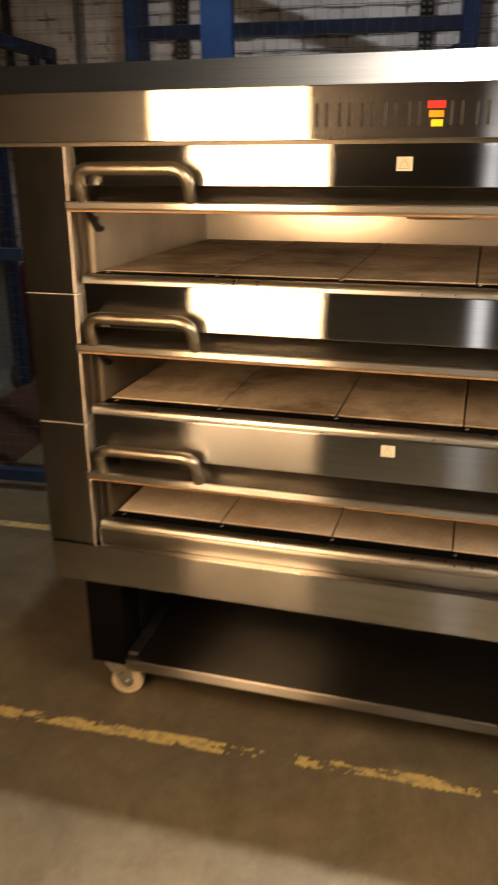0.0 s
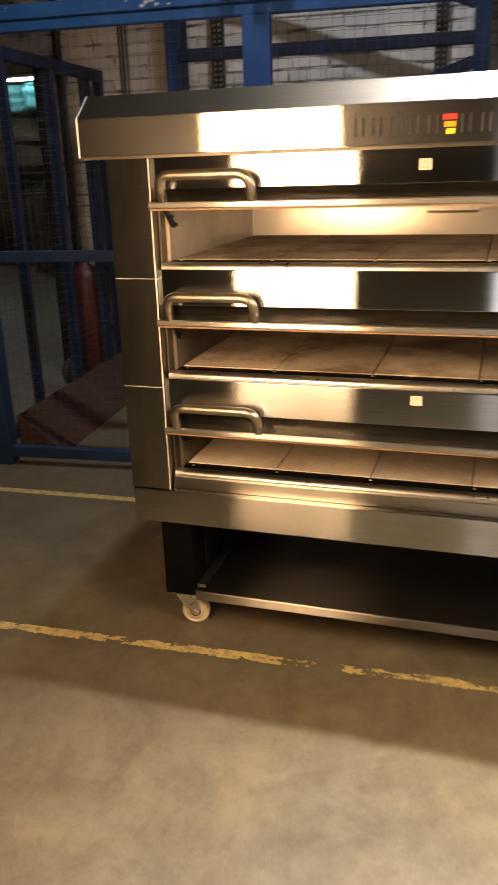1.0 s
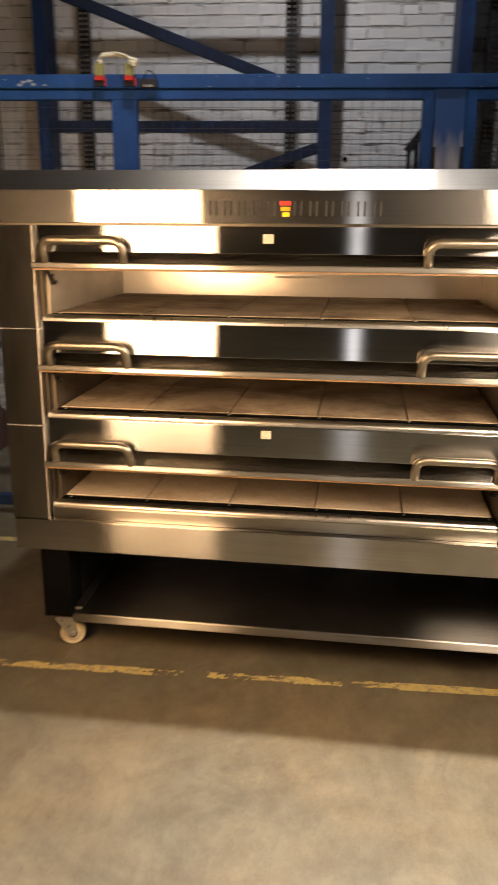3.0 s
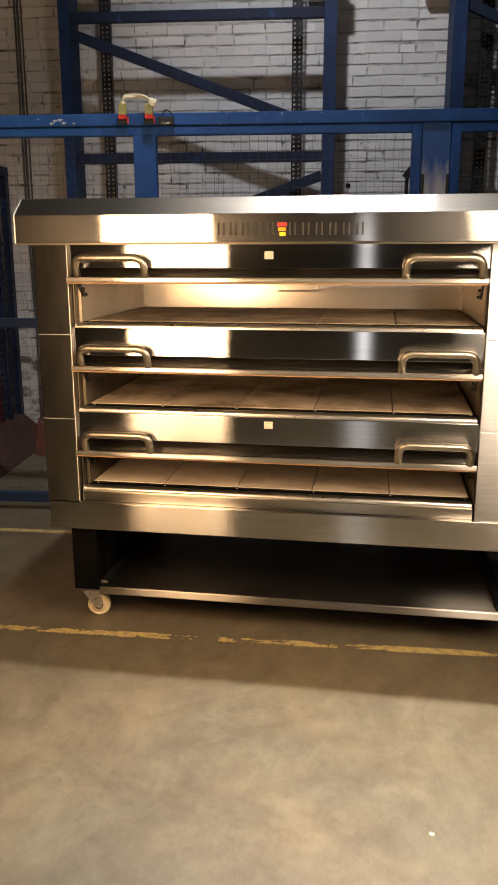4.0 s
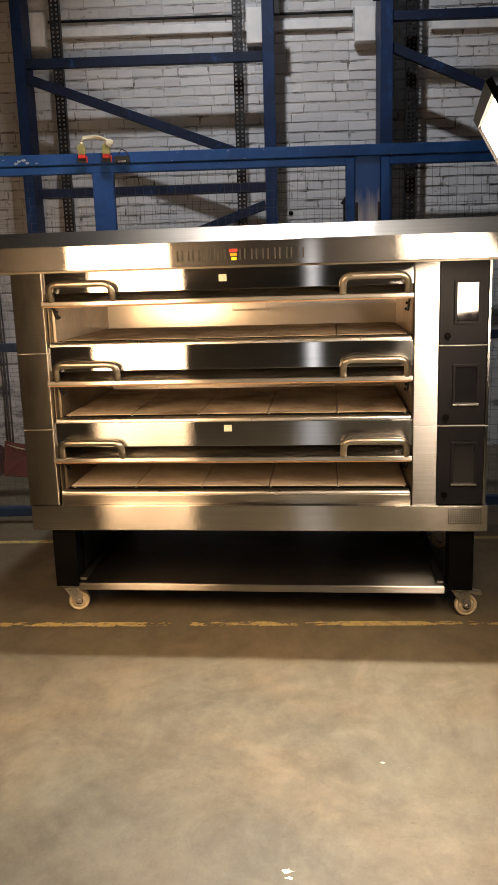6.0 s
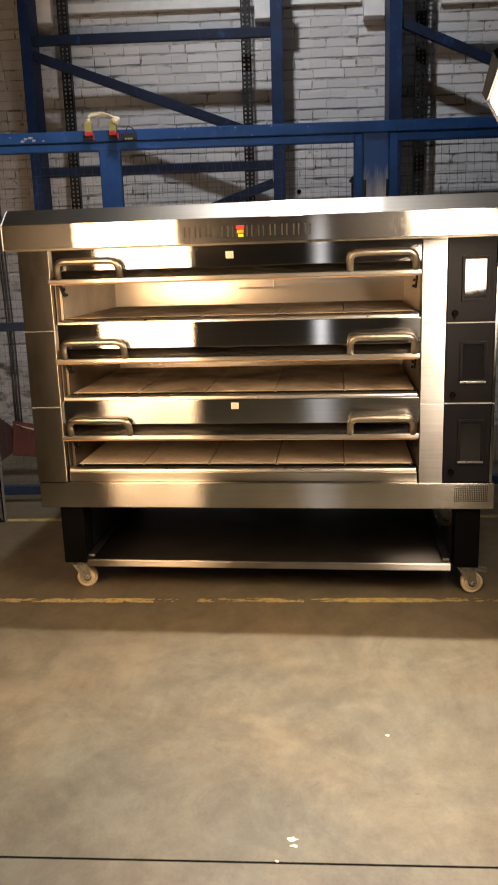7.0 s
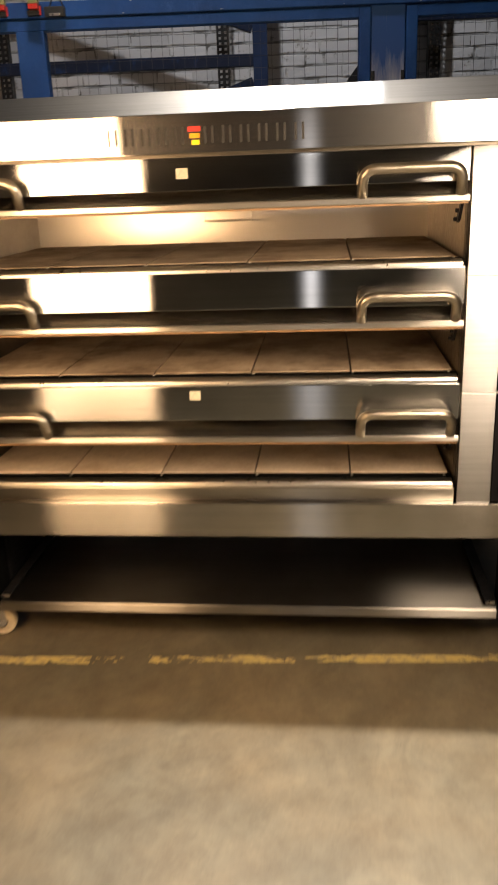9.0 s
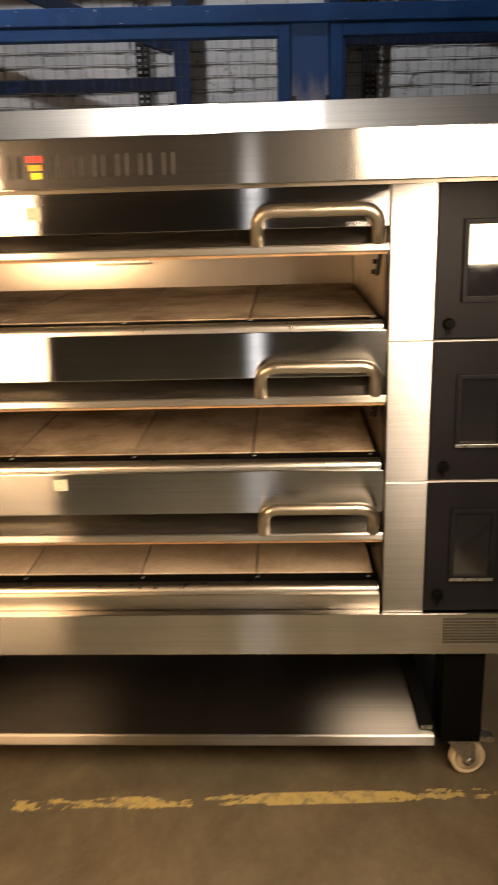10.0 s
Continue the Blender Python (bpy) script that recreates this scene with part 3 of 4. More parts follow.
def warning_sticker(z, host):
    s = part("sticker", block(-0.112, -0.078, PANEL_Y - 0.0015, PANEL_Y - 0.0002, z - 0.0145, z + 0.0145), LABEL, host, "small cream warning sticker")
    bm = bmesh.new()
    for a, b in (((-0.107, -0.009), (-0.083, -0.009)), ((-0.107, -0.009), (-0.095, 0.010)), ((-0.083, -0.009), (-0.095, 0.010))):
        tube(bm, [(a[0], PANEL_Y - 0.0018, z + a[1]), (b[0], PANEL_Y - 0.0018, z + b[1])], 0.0005, 5)
    part("warning_mark", bm, PRINT, s)


warning_sticker(1.561, decks[0])
warning_sticker(0.902, decks[2])

# undercarriage
for x0, x1 in ((-0.946, -0.836), (0.886, 0.994)):
    for y0 in (0.02, 0.98):
        part("leg", block(x0, x1, y0, y0 + 0.12, 0.143, 0.4255, 0.003), BLACK, oven, "black square steel leg")
# Unseen sheet added under the plinth so the shelf mirrors something dark
part("reflection_pan", block(-1.01, 1.03, 0.01, 1.12, 0.426, 0.4315), PAN_STEEL, oven)
part("cross_beam", block(-0.835, 0.885, 1.04, 1.08, 0.30, 0.4255), BLACK, oven)
shelf = part("shelf", extrude_x(bmesh.new(), [(0.030, 0.122), (0.027, 0.126), (0.027, 0.153), (0.031, 0.157), (0.95, 0.157), (0.95, 0.150), (0.036, 0.150), (0.036, 0.122)], -0.838, 0.871, 0.0), SHELF_STEEL, oven, "dull steel undershelf with a folded lip")
for x, s in ((-0.838, 1), (0.871, -1)):
    bm = extrude_x(bmesh.new(), [(0.045, 0.1575), (0.045, 0.178), (0.95, 0.178), (0.95, 0.1575)], min(x, x + s * 0.004), max(x, x + s * 0.004))
    box(bm, min(x + s * 0.004, x + s * 0.036), max(x + s * 0.004, x + s * 0.036), 0.045, 0.95, 0.1745, 0.178)
    part("shelf_runner", bm, DARK_STEEL, shelf)
    part("runner_stop", block(min(x + s * 0.004, x + s * 0.034), max(x + s * 0.004, x + s * 0.034), 0.043, 0.0448, 0.168, 0.179, 0.0005), ZINC, shelf)
part("side_sheet", block(-0.852, -0.848, 0.15, 0.97, 0.16, 0.4255), DARK_STEEL, oven)


def castor(x, y, turn, brake):
    """A swivel castor: plate, fork, cream wheel with a dark hub; turn about z in degrees."""
    r, h = 0.050, 0.143
    m = pose(x, y, 0, 0, 0, turn)
    bm = block(-0.045, 0.045, -0.045, 0.045, h - 0.006, h - 0.0005, 0.001)
    disc(bm, (0, 0, h - 0.022), (0, 0, 1), ((0, 0.030), (0.008, 0.034), (0.016, 0.034)))
    bm.transform(m)
    c = part("castor", bm, ZINC, oven, "swivel castor with a cream wheel")
    bm = bmesh.new()
    for s in (-1, 1):
        ring = [(-0.038, h - 0.022), (0.038, h - 0.022), (0.046, 0.060), (0.040, 0.040), (0.018, 0.040), (-0.015, 0.085)]
        a = [bm.verts.new((u, s * 0.0225, w)) for u, w in ring]
        b = [bm.verts.new((u, s * 0.0255, w)) for u, w in ring]
        bm.faces.new(a), bm.faces.new(b[::-1])
        for i in range(6):
            bm.faces.new((a[i], b[i], b[(i + 1) % 6], a[(i + 1) % 6]))
    bmesh.ops.recalc_face_normals(bm, faces=bm.faces)
    disc(bm, (0.028, -0.032, r), (0, 1, 0), ((0, 0.009), (0.005, 0.011), (0.059, 0.011), (0.064, 0.009)), 8)
    bm.transform(m)
    part("fork", bm, ZINC, c)
    bm = disc(bmesh.new(), (0.028, -0.019, r), (0, 1, 0), ((0.001, 0.019), (0.001, 0.033), (0.005, 0.0345), (0.005, 0.039), (0.0005, 0.041), (0.002, 0.046), (0.006, r), (0.032, r), (0.036, 0.046), (0.0375, 0.041), (0.033, 0.039), (0.033, 0.0345), (0.037, 0.033), (0.037, 0.019)), 36)
    bm.transform(m)
    part("wheel", bm, WHEEL, c)
    bm = disc(bmesh.new(), (0.028, -0.021, r), (0, 1, 0), ((0, 0.019), (0.042, 0.019)), 20)
    bm.transform(m)
    part("hub", bm, RUBBER, c)
    if brake:
        bm = extrude_x(bmesh.new(), [(-0.016, h - 0.030), (-0.016, h - 0.012), (0.016, h - 0.012), (0.016, h - 0.030)], -0.04, 0.075, 0.003)
        bm.transform(pose(0, 0, 0) @ Matrix.Rotation(radians(12), 4, "Y"))
        bm.transform(m)
        part("brake_pedal", bm, ZINC, c)


castor(-0.889, 0.080, 12, False)
castor(0.948, 0.080, 8, True)
castor(-0.883, 1.02, 40, False)
castor(0.952, 1.01, 10, False)


# ---- the blue cage behind the oven ----
CAGE_Y = 1.60
cage = thing("cage_front", "blue steel and wire-mesh cage front with doors", "cage", at=CAGE)
for name, x0, x1, y0, y1, z0, z1 in (
        ("top_beam", -2.619, 4.478, -0.03, 0.05, 2.255, 2.319),
        ("door_frame_top", -2.470, 0.54, -0.025, 0.03, 2.204, 2.248),
        ("door_frame_top", 0.801, 4.478, -0.025, 0.03, 2.202, 2.248),
        ("corner_post", -2.535, -2.418, -0.03, 0.06, 0.0, 2.253),
        ("door_post", -0.999, -0.873, -0.028, 0.04, 0.031, 2.203),
        ("door_stile", 0.54, 0.591, -0.025, 0.03, 0.051, 2.248),
        ("wide_post", 0.594, 0.747, -0.015, 0.1, 0.0, 2.254),
        ("door_stile", 0.751, 0.801, -0.025, 0.03, 0.051, 2.248),
        ("middle_rail", -2.417, -1.038, -0.022, 0.03, 1.136, 1.19),
        ("middle_rail", -0.872, 0.539, -0.022, 0.03, 1.136, 1.19),
        ("middle_rail", 0.802, 4.478, -0.022, 0.03, 1.136, 1.19),
        ("bottom_rail", -2.417, -1.038, -0.025, 0.03, 0.050, 0.108),
        ("bottom_rail", -0.872, 0.539, -0.025, 0.03, 0.050, 0.108),
        ("bottom_rail", 0.802, 4.478, -0.025, 0.03, 0.050, 0.108)):
    part(name, block(x0, x1, CAGE_Y + y0, CAGE_Y + y1, z0, z1, 0.004), BLUE_SHADED if z1 < 1.3 or name == "corner_post" else BLUE, cage)


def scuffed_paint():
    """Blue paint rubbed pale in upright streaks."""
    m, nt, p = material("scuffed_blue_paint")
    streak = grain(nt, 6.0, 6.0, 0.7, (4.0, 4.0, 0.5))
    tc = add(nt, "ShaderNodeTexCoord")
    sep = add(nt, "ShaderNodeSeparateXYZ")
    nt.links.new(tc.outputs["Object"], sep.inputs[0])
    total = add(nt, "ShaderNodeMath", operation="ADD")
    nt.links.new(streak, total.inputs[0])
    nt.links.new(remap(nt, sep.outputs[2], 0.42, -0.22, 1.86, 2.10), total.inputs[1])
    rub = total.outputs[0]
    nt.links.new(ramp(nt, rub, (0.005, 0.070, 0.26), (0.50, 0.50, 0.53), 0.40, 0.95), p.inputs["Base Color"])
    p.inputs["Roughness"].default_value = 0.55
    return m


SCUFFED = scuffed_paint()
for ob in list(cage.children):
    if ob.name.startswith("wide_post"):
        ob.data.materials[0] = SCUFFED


for x0, x1 in ((0.595, 0.612), (0.731, 0.746)):
    part("post_bracket", block(x0, x1, CAGE_Y - 0.021, CAGE_Y - 0.0152, 1.806, 1.986, 0.002), RUBBER, cage)


def paint_chip(x, z, size, seed):
    """A ragged flake where the blue paint has come off the top beam."""
    rng = random.Random(seed)
    bm = bmesh.new()
    y = CAGE_Y - 0.0302
    bm.faces.new([bm.verts.new((x + size * (0.5 + rng.random()) * math.cos(a), y, z + 0.55 * size * (0.3 + rng.random()) * math.sin(a))) for a in (-k * math.pi / 6 for k in range(12))])
    part("paint_chip", bm, CHIP, cage, "pale spot of bare primer")


CHIP = plain("bare_primer", (0.24, 0.28, 0.33), (0.42, 0.45, 0.48), 0.7, 0.0, 30, 100, 0.1)
rng = random.Random(21)
for x, z, size in ((-1.455, 2.271, 0.013), (-1.435, 2.284, 0.014), (-1.41, 2.290, 0.017), (-1.385, 2.273, 0.014), (-1.328, 2.271, 0.008), (-1.531, 2.294, 0.006)):
    paint_chip(x, z, size, rng.randrange(999))
for k in range(14):
    paint_chip(rng.uniform(-2.287, 1.5), rng.choice((2.261, 2.308, rng.uniform(2.265, 2.306))), rng.uniform(0.002, 0.006), rng.randrange(999))


def wire_mesh(x0, x1, z0, z1, y, parent, m=None, pitch=0.05, r=0.0009):
    """A welded wire mesh as thin square bars."""
    bm = bmesh.new()
    x = x0 + 0.02
    while x < x1:
        box(bm, x - r, x + r, y - r, y + r, z0, z1)
        x += pitch
    z = z0 + 0.03
    while z < z1:
        box(bm, x0, x1, y - 3 * r, y - r, z - r, z + r)
        z += pitch
    if m:
        bm.transform(m)
    ob = part("wire_mesh", bm, WIRE, parent, "welded wire mesh infill")
    ob["kind"] = "stuff"
    return ob


for x0, x1 in ((-2.43, -1.0), (-0.872, 0.539), (0.802, 2.586)):
    wire_mesh(x0, x1, 0.095, 2.209, CAGE_Y + 0.034, cage, r=0.0005 if x1 < -0.9 else 0.0008)


def limit_switch(x):
    s = thing("limit_switch", "yellow-green safety switch with a red base on the cage beam", "switch", "switches on the cage", CAGE @ pose(x, CAGE_Y - 0.045, 2.277))
    part("housing", block(-0.022, 0.022, -0.02, 0.014, 0.030, 0.084, 0.003), OLIVE, s)
    part("base", block(-0.021, 0.021, -0.022, 0.0145, 0.008, 0.0295, 0.002), RED, s)
    part("key_slot", block(-0.028, 0.024, -0.016, 0.0145, -0.016, 0.0035, 0.002), RUBBER, s)
    part("gland", disc(bmesh.new(), (0, 0, 0.0843), (0, 0, 1), ((0, 0.013), (0.014, 0.013), (0.018, 0.008)), 12), CREAM, s)
    part("actuator", block(0.026, 0.034, -0.020, -0.012, -0.018, 0.020, 0.002), RED, s)
    return s


limit_switch(-1.047)
limit_switch(-0.900)
bm = bmesh.new()
for k in range(3):
    o = 0.006 * k
    tube(bm, bend([(-1.045, CAGE_Y - 0.045 + o, 2.380), (-1.038, CAGE_Y - 0.045 + o, 2.397 + o), (-0.971, CAGE_Y - 0.04, 2.403 + 0.9 * o), (-0.924, CAGE_Y - 0.04 - o, 2.394 + 0.7 * o), (-0.855 - o, CAGE_Y - 0.060, 2.378 - 0.8 * o), (-0.868, CAGE_Y - 0.062, 2.347 + o), (-0.898, CAGE_Y - 0.066, 2.362 + o)], 0.011, 4), 0.0062, 8)
bm.transform(CAGE)
tagged(make("cable", bm, CREAM), "loose cream cable tied between the two switches", "cable")
latch = thing("door_latch", "black door latch with a bright plate on the cage beam", "latch", at=CAGE @ pose(-0.808, CAGE_Y - 0.045, 2.257))
part("latch_body", block(-0.045, 0.045, -0.02, 0.014, -0.004, 0.036, 0.004), RUBBER, latch)
part("latch_plate", block(-0.022, 0.026, -0.024, -0.0205, -0.002, 0.008, 0.001), ZINC, latch)
part("latch_wire", tube(bmesh.new(), bend([(-0.02, -0.01, 0.036), (0.0, -0.02, 0.075), (0.03, -0.015, 0.062), (0.042, -0.005, 0.03)], 0.012, 4), 0.003, 6), RUBBER, latch)
button = thing("push_button", "round white push button with a red rim on the cage post", "button", at=CAGE @ pose(0.667, CAGE_Y - 0.0155, 1.843))
part("rim", disc(bmesh.new(), (0, 0, 0), (0, -1, 0), ((0, 0.034), (0.010, 0.033), (0.012, 0.028))), RED, button)
part("cap", disc(bmesh.new(), (0, -0.012, 0), (0, -1, 0), ((0, 0.026), (0.004, 0.025), (0.006, 0.018))), WHITE_BOX, button)

# side partition of the cage, running back to the wall
partition = thing("cage_partition", "dark blue framed mesh partition running back to the wall", "partition", at=HALL @ pose(-2.515, CAGE_Y, 0, 0, 0, 91.8))
LONG = 1.84
part("top_rail", block(0.06, LONG, -0.03, 0.03, 2.17, 2.24, 0.003), BLUE_DARK, partition)
part("bottom_rail", block(0.06, LONG, -0.03, 0.03, 0.085, 0.145, 0.003), BLUE_DARK, partition)
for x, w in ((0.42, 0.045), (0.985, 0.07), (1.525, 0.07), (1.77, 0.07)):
    part("post", block(x, x + w, -0.028, 0.028, 0.0, 2.17, 0.003), BLUE_DARK, partition)
wire_mesh(0.06, LONG, 0.145, 2.17, 0.0, partition, r=0.0006)


def sloped_plate(low_a, low_b, high_b, high_a):
    """A plate that rises from its floor edge (low_a to low_b) to its upper edge, closed down to the floor."""
    bm = bmesh.new()
    top = [bm.verts.new(Vector(c) + Vector((0, 0, 0.004))) for c in (low_a, low_b, high_b, high_a)]
    base = [bm.verts.new((c[0], c[1], 0.0)) for c in (low_a, low_b, high_b, high_a)]
    fs = [bm.faces.new(top), bm.faces.new(base[::-1])] + [bm.faces.new((top[i], base[i], base[(i + 1) % 4], top[(i + 1) % 4])) for i in range(4)]
    bmesh.ops.recalc_face_normals(bm, faces=fs)
    bm.transform(HALL)
    return bm


tagged(make("ramp_plate", sloped_plate((-2.20, 1.70, 0), (-2.275, 3.42, 0), (-2.56, 3.42, 0.22), (-2.487, 1.70, 0.22)), OXIDE), "low red-brown painted steel ramp inside the cage", "ramp")
tagged(make("steel_sheet", sloped_plate((-2.22, 2.83, 0), (-1.86, 2.72, 0), (-2.12, 3.38, 0.13), (-2.40, 3.38, 0.18)), RED_SHEET), "red painted steel sheet lying against the brick wall", "sheet")
bm = tube(bmesh.new(), bend([(-2.36, 3.33, 0.16), (-2.22, 3.20, 0.155), (-2.10, 3.22, 0.125), (-2.03, 3.12, 0.105)], 0.05, 6), 0.006, 8)
bm.transform(HALL)
tagged(make("loose_cable", bm, CREAM), "loose pale cable lying over the red sheet", "cable")

bm = extrude_x(bmesh.new(), [(-0.03, -0.035), (-0.03, 0.035), (0.03, 0.035), (0.03, 0.028), (-0.022, 0.028), (-0.022, -0.028), (0.03, -0.028), (0.03, -0.035)], -0.95, 0.60)
bm.transform(HALL @ pose(-2.895, 2.85, 2.30, 0, 0, 92))
tagged(make("steel_channel", bm, WHITE_BOX), "pale steel channel running back to the brick wall", "channel")
bm = block(-2.89, -2.83, 1.93, 1.99, 0.0, 2.2645)
bm.transform(HALL)
tagged(make("channel_post", bm, DARK_STEEL), "dark post under the pale steel channel", "post")

# dark angled shape at the wall inside the cage, built from three bars
trestle = thing("trestle", "dark angled bars before the brick wall", "trestle", at=REAR)
for x0, x1, z1 in ((0.640, 0.666, 2.13), (0.690, 0.720, 2.18)):
    part("leg", block(x0, x1, 3.42, 3.46, 0.0, z1), DARK_STEEL, trestle)
bm = block(-0.02, 0.27, 3.415, 3.465, -0.028, 0.028)
bm.transform(Matrix.Translation((0.652, 0, 2.14)) @ Matrix.Rotation(radians(-52), 4, "Y"))
part("arm", bm, DARK_STEEL, trestle)
bm = disc(bmesh.new(), (0.21, 3.588, 2.081), (0, -1, 0), ((0, 0.020), (0.004, 0.017)), 14)
bm.transform(REAR)
setting("wall_hole", bm, BLACK, "small dark drill hole in the brick wall", "hole")

# ---- blue racking before the brick wall ----
RACK_Y = 3.2


def rack_frame(x0, x1, w0, w1, levels, drop, fall, label):
    f = thing("rack_frame", label, "rack", "racking at the wall", REAR)
    for x, w in ((x0, w0), (x1, w1)):
        bm = bmesh.new()
        h, y0, y1 = w / 2, RACK_Y - 0.05, RACK_Y + 0.20
        ring = ((x - h, y1), (x - h, y0), (x + h, y0), (x + h, y1), (x + h - 0.008, y1), (x + h - 0.008, y0 + 0.008), (x - h + 0.008, y0 + 0.008), (x - h + 0.008, y1))
        low = [bm.verts.new((u, v, 0.012)) for u, v in ring]
        high = [bm.verts.new((u, v, 5.2)) for u, v in ring]
        fs = [bm.faces.new(low), bm.faces.new(high)] + [bm.faces.new((low[i], low[(i + 1) % 8], high[(i + 1) % 8], high[i])) for i in range(8)]
        bmesh.ops.recalc_face_normals(bm, faces=fs)
        part("upright", bm, RACK_BLUE, f)
        part("foot_plate", block(x - w, x + w, RACK_Y - 0.09, RACK_Y + 0.26, 0.0, 0.012), RACK_BLUE, f)
    a, b = x0 + w0 / 2, x1 - w1 / 2
    for x, s, z in ((x1 + w1 / 2, 1, levels[0] + 0.30), (x0 - w0 / 2 - 0.05, 1, levels[0] + 0.12))[:2 if x0 > 0 else 1]:
        part("bracket", block(x + 0.001, x + 0.049, RACK_Y - 0.02, RACK_Y + 0.03, z, z + 0.16, 0.004), RUBBER, f)
    for z in levels:
        part("horizontal_brace", block(a, b, RACK_Y - 0.03, RACK_Y + 0.02, z - 0.036, z + 0.036, 0.004), BLUE_DARK, f)
    ends = []
    for z in levels:
        ends.append((a, z - drop, b, z - drop - fall))
    for k, (xa, za, xb, zb) in enumerate(ends):
        for (p0, q0, p1, q1) in ((xa, za, xb, zb),) if k != 1 else ((xb, za - 0.03, xa, zb),):
            d = Vector((p1 - p0, 0, q1 - q0))
            length = d.length
            bm = block(0, length, -0.025, 0.02, -0.036, 0.036, 0.004)
            bm.transform(Matrix.Translation((p0, RACK_Y, q0)) @ Matrix.Rotation(-math.atan2(d.z, d.x), 4, "Y"))
            part("diagonal_brace", bm, BLUE_DARK, f)
    return f


rack_frame(-1.898, 0.040, 0.080, 0.090, (3.233, 2.260), 0.103, 0.68, "blue steel rack frame with braces at the brick wall")
rack_frame(0.950, 2.870, 0.095, 0.095, (3.487, 2.480), 0.220, 0.77, "blue steel rack frame with braces beside a cable strip")



def punched_upright(x):
    """A dark slotted upright with two rows of bright holes."""
    w, y = 0.078, 3.37
    bm = bmesh.new()
    z = 0.02
    xs = (x - w / 2, x - 0.026, x - 0.010, x + 0.010, x + 0.026, x + w / 2)
    for a, b in ((xs[0], xs[1]), (xs[2], xs[3]), (xs[4], xs[5])):
        box(bm, a, b, y, y + 0.003, 0.0, 5.2)
    while z < 5.15:
        for a, b in ((xs[1], xs[2]), (xs[3], xs[4])):
            box(bm, a, b, y + 0.0002, y + 0.003, z, z + 0.017)
        z += 0.033
    box(bm, xs[0], xs[0] + 0.003, y + 0.003, y + 0.06, 0.0, 5.2)
    box(bm, xs[5] - 0.003, xs[5], y + 0.003, y + 0.06, 0.0, 5.2)
    bm.transform(REAR)
    return tagged(make("slotted_upright", bm, DARK_STEEL), "dark slotted steel upright with rows of holes", "upright", "slotted uprights")


for x in (-1.648, -0.200, 1.182, 2.556):
    punched_upright(x)


def cable_trunk(x0, x1, z):
    bm = block(x0, x1, WALL_Y - 0.05, WALL_Y - 0.013, z - 0.034, z + 0.034, 0.004)
    bm.transform(REAR)
    return tagged(make("cable_trunking", bm, WHITE_BOX), "pale cable trunking along the brick wall", "trunking", "trunking on the wall")


cable_trunk(-1.821, -0.128, 3.555)
cable_trunk(0.001, 0.728, 3.555)
cable_trunk(1.373, 3.858, 3.519)


for x0, x1 in ((-1.75, -0.16), (0.02, 0.74)):
    bm = tube(bmesh.new(), [(x0, WALL_Y - 0.024, 3.645), (x1, WALL_Y - 0.024, 3.645)], 0.011, 8)
    bm.transform(REAR)
    tagged(make("conduit", bm, DARK_STEEL), "thin dark conduit clipped above the pale trunking", "conduit", "conduits on the wall")


def wall_box(x0, x1, z0, z1):
    b = thing("junction_box", "white plastic junction box on the brick wall", "junction box", "boxes on the wall", REAR)
    part("box_body", block(x0, x1, WALL_Y - 0.10, WALL_Y - 0.013, z0, z1, 0.006), WHITE_BOX, b)
    part("box_lid", block(x0 + 0.004, x1 - 0.004, WALL_Y - 0.112, WALL_Y - 0.1005, z0 + 0.004, z1 - 0.004, 0.004), WHITE_BOX, b)


wall_box(-1.895, -1.765, 3.44, 3.70)
wall_box(-0.128, 0.001, 3.409, 3.683)
wall_box(0.747, 0.915, 3.395, 3.66)
bm = tube(bmesh.new(), [(-2.87, WALL_Y - 0.05, 0.0), (-2.87, WALL_Y - 0.05, 6.0)], 0.030, 10)
bm.transform(REAR)
tagged(make("wall_pipe", bm, DARK_STEEL), "dark vertical pipe on the brick wall", "pipe")
for x, r in ((-2.405, 0.008), (-2.380, 0.010), (-2.352, 0.007)):
    bm = tube(bmesh.new(), bend([(x, WALL_Y - 0.022, 0.0), (x + 0.012, WALL_Y - 0.022, 0.9), (x - 0.008, WALL_Y - 0.022, 1.8), (x, WALL_Y - 0.022, 5.0)], 0.3, 6), r, 8)
    bm.transform(REAR)
    tagged(make("wall_cable", bm, WIRE), "grey cable running up the brick wall", "cable", "cables on the wall")


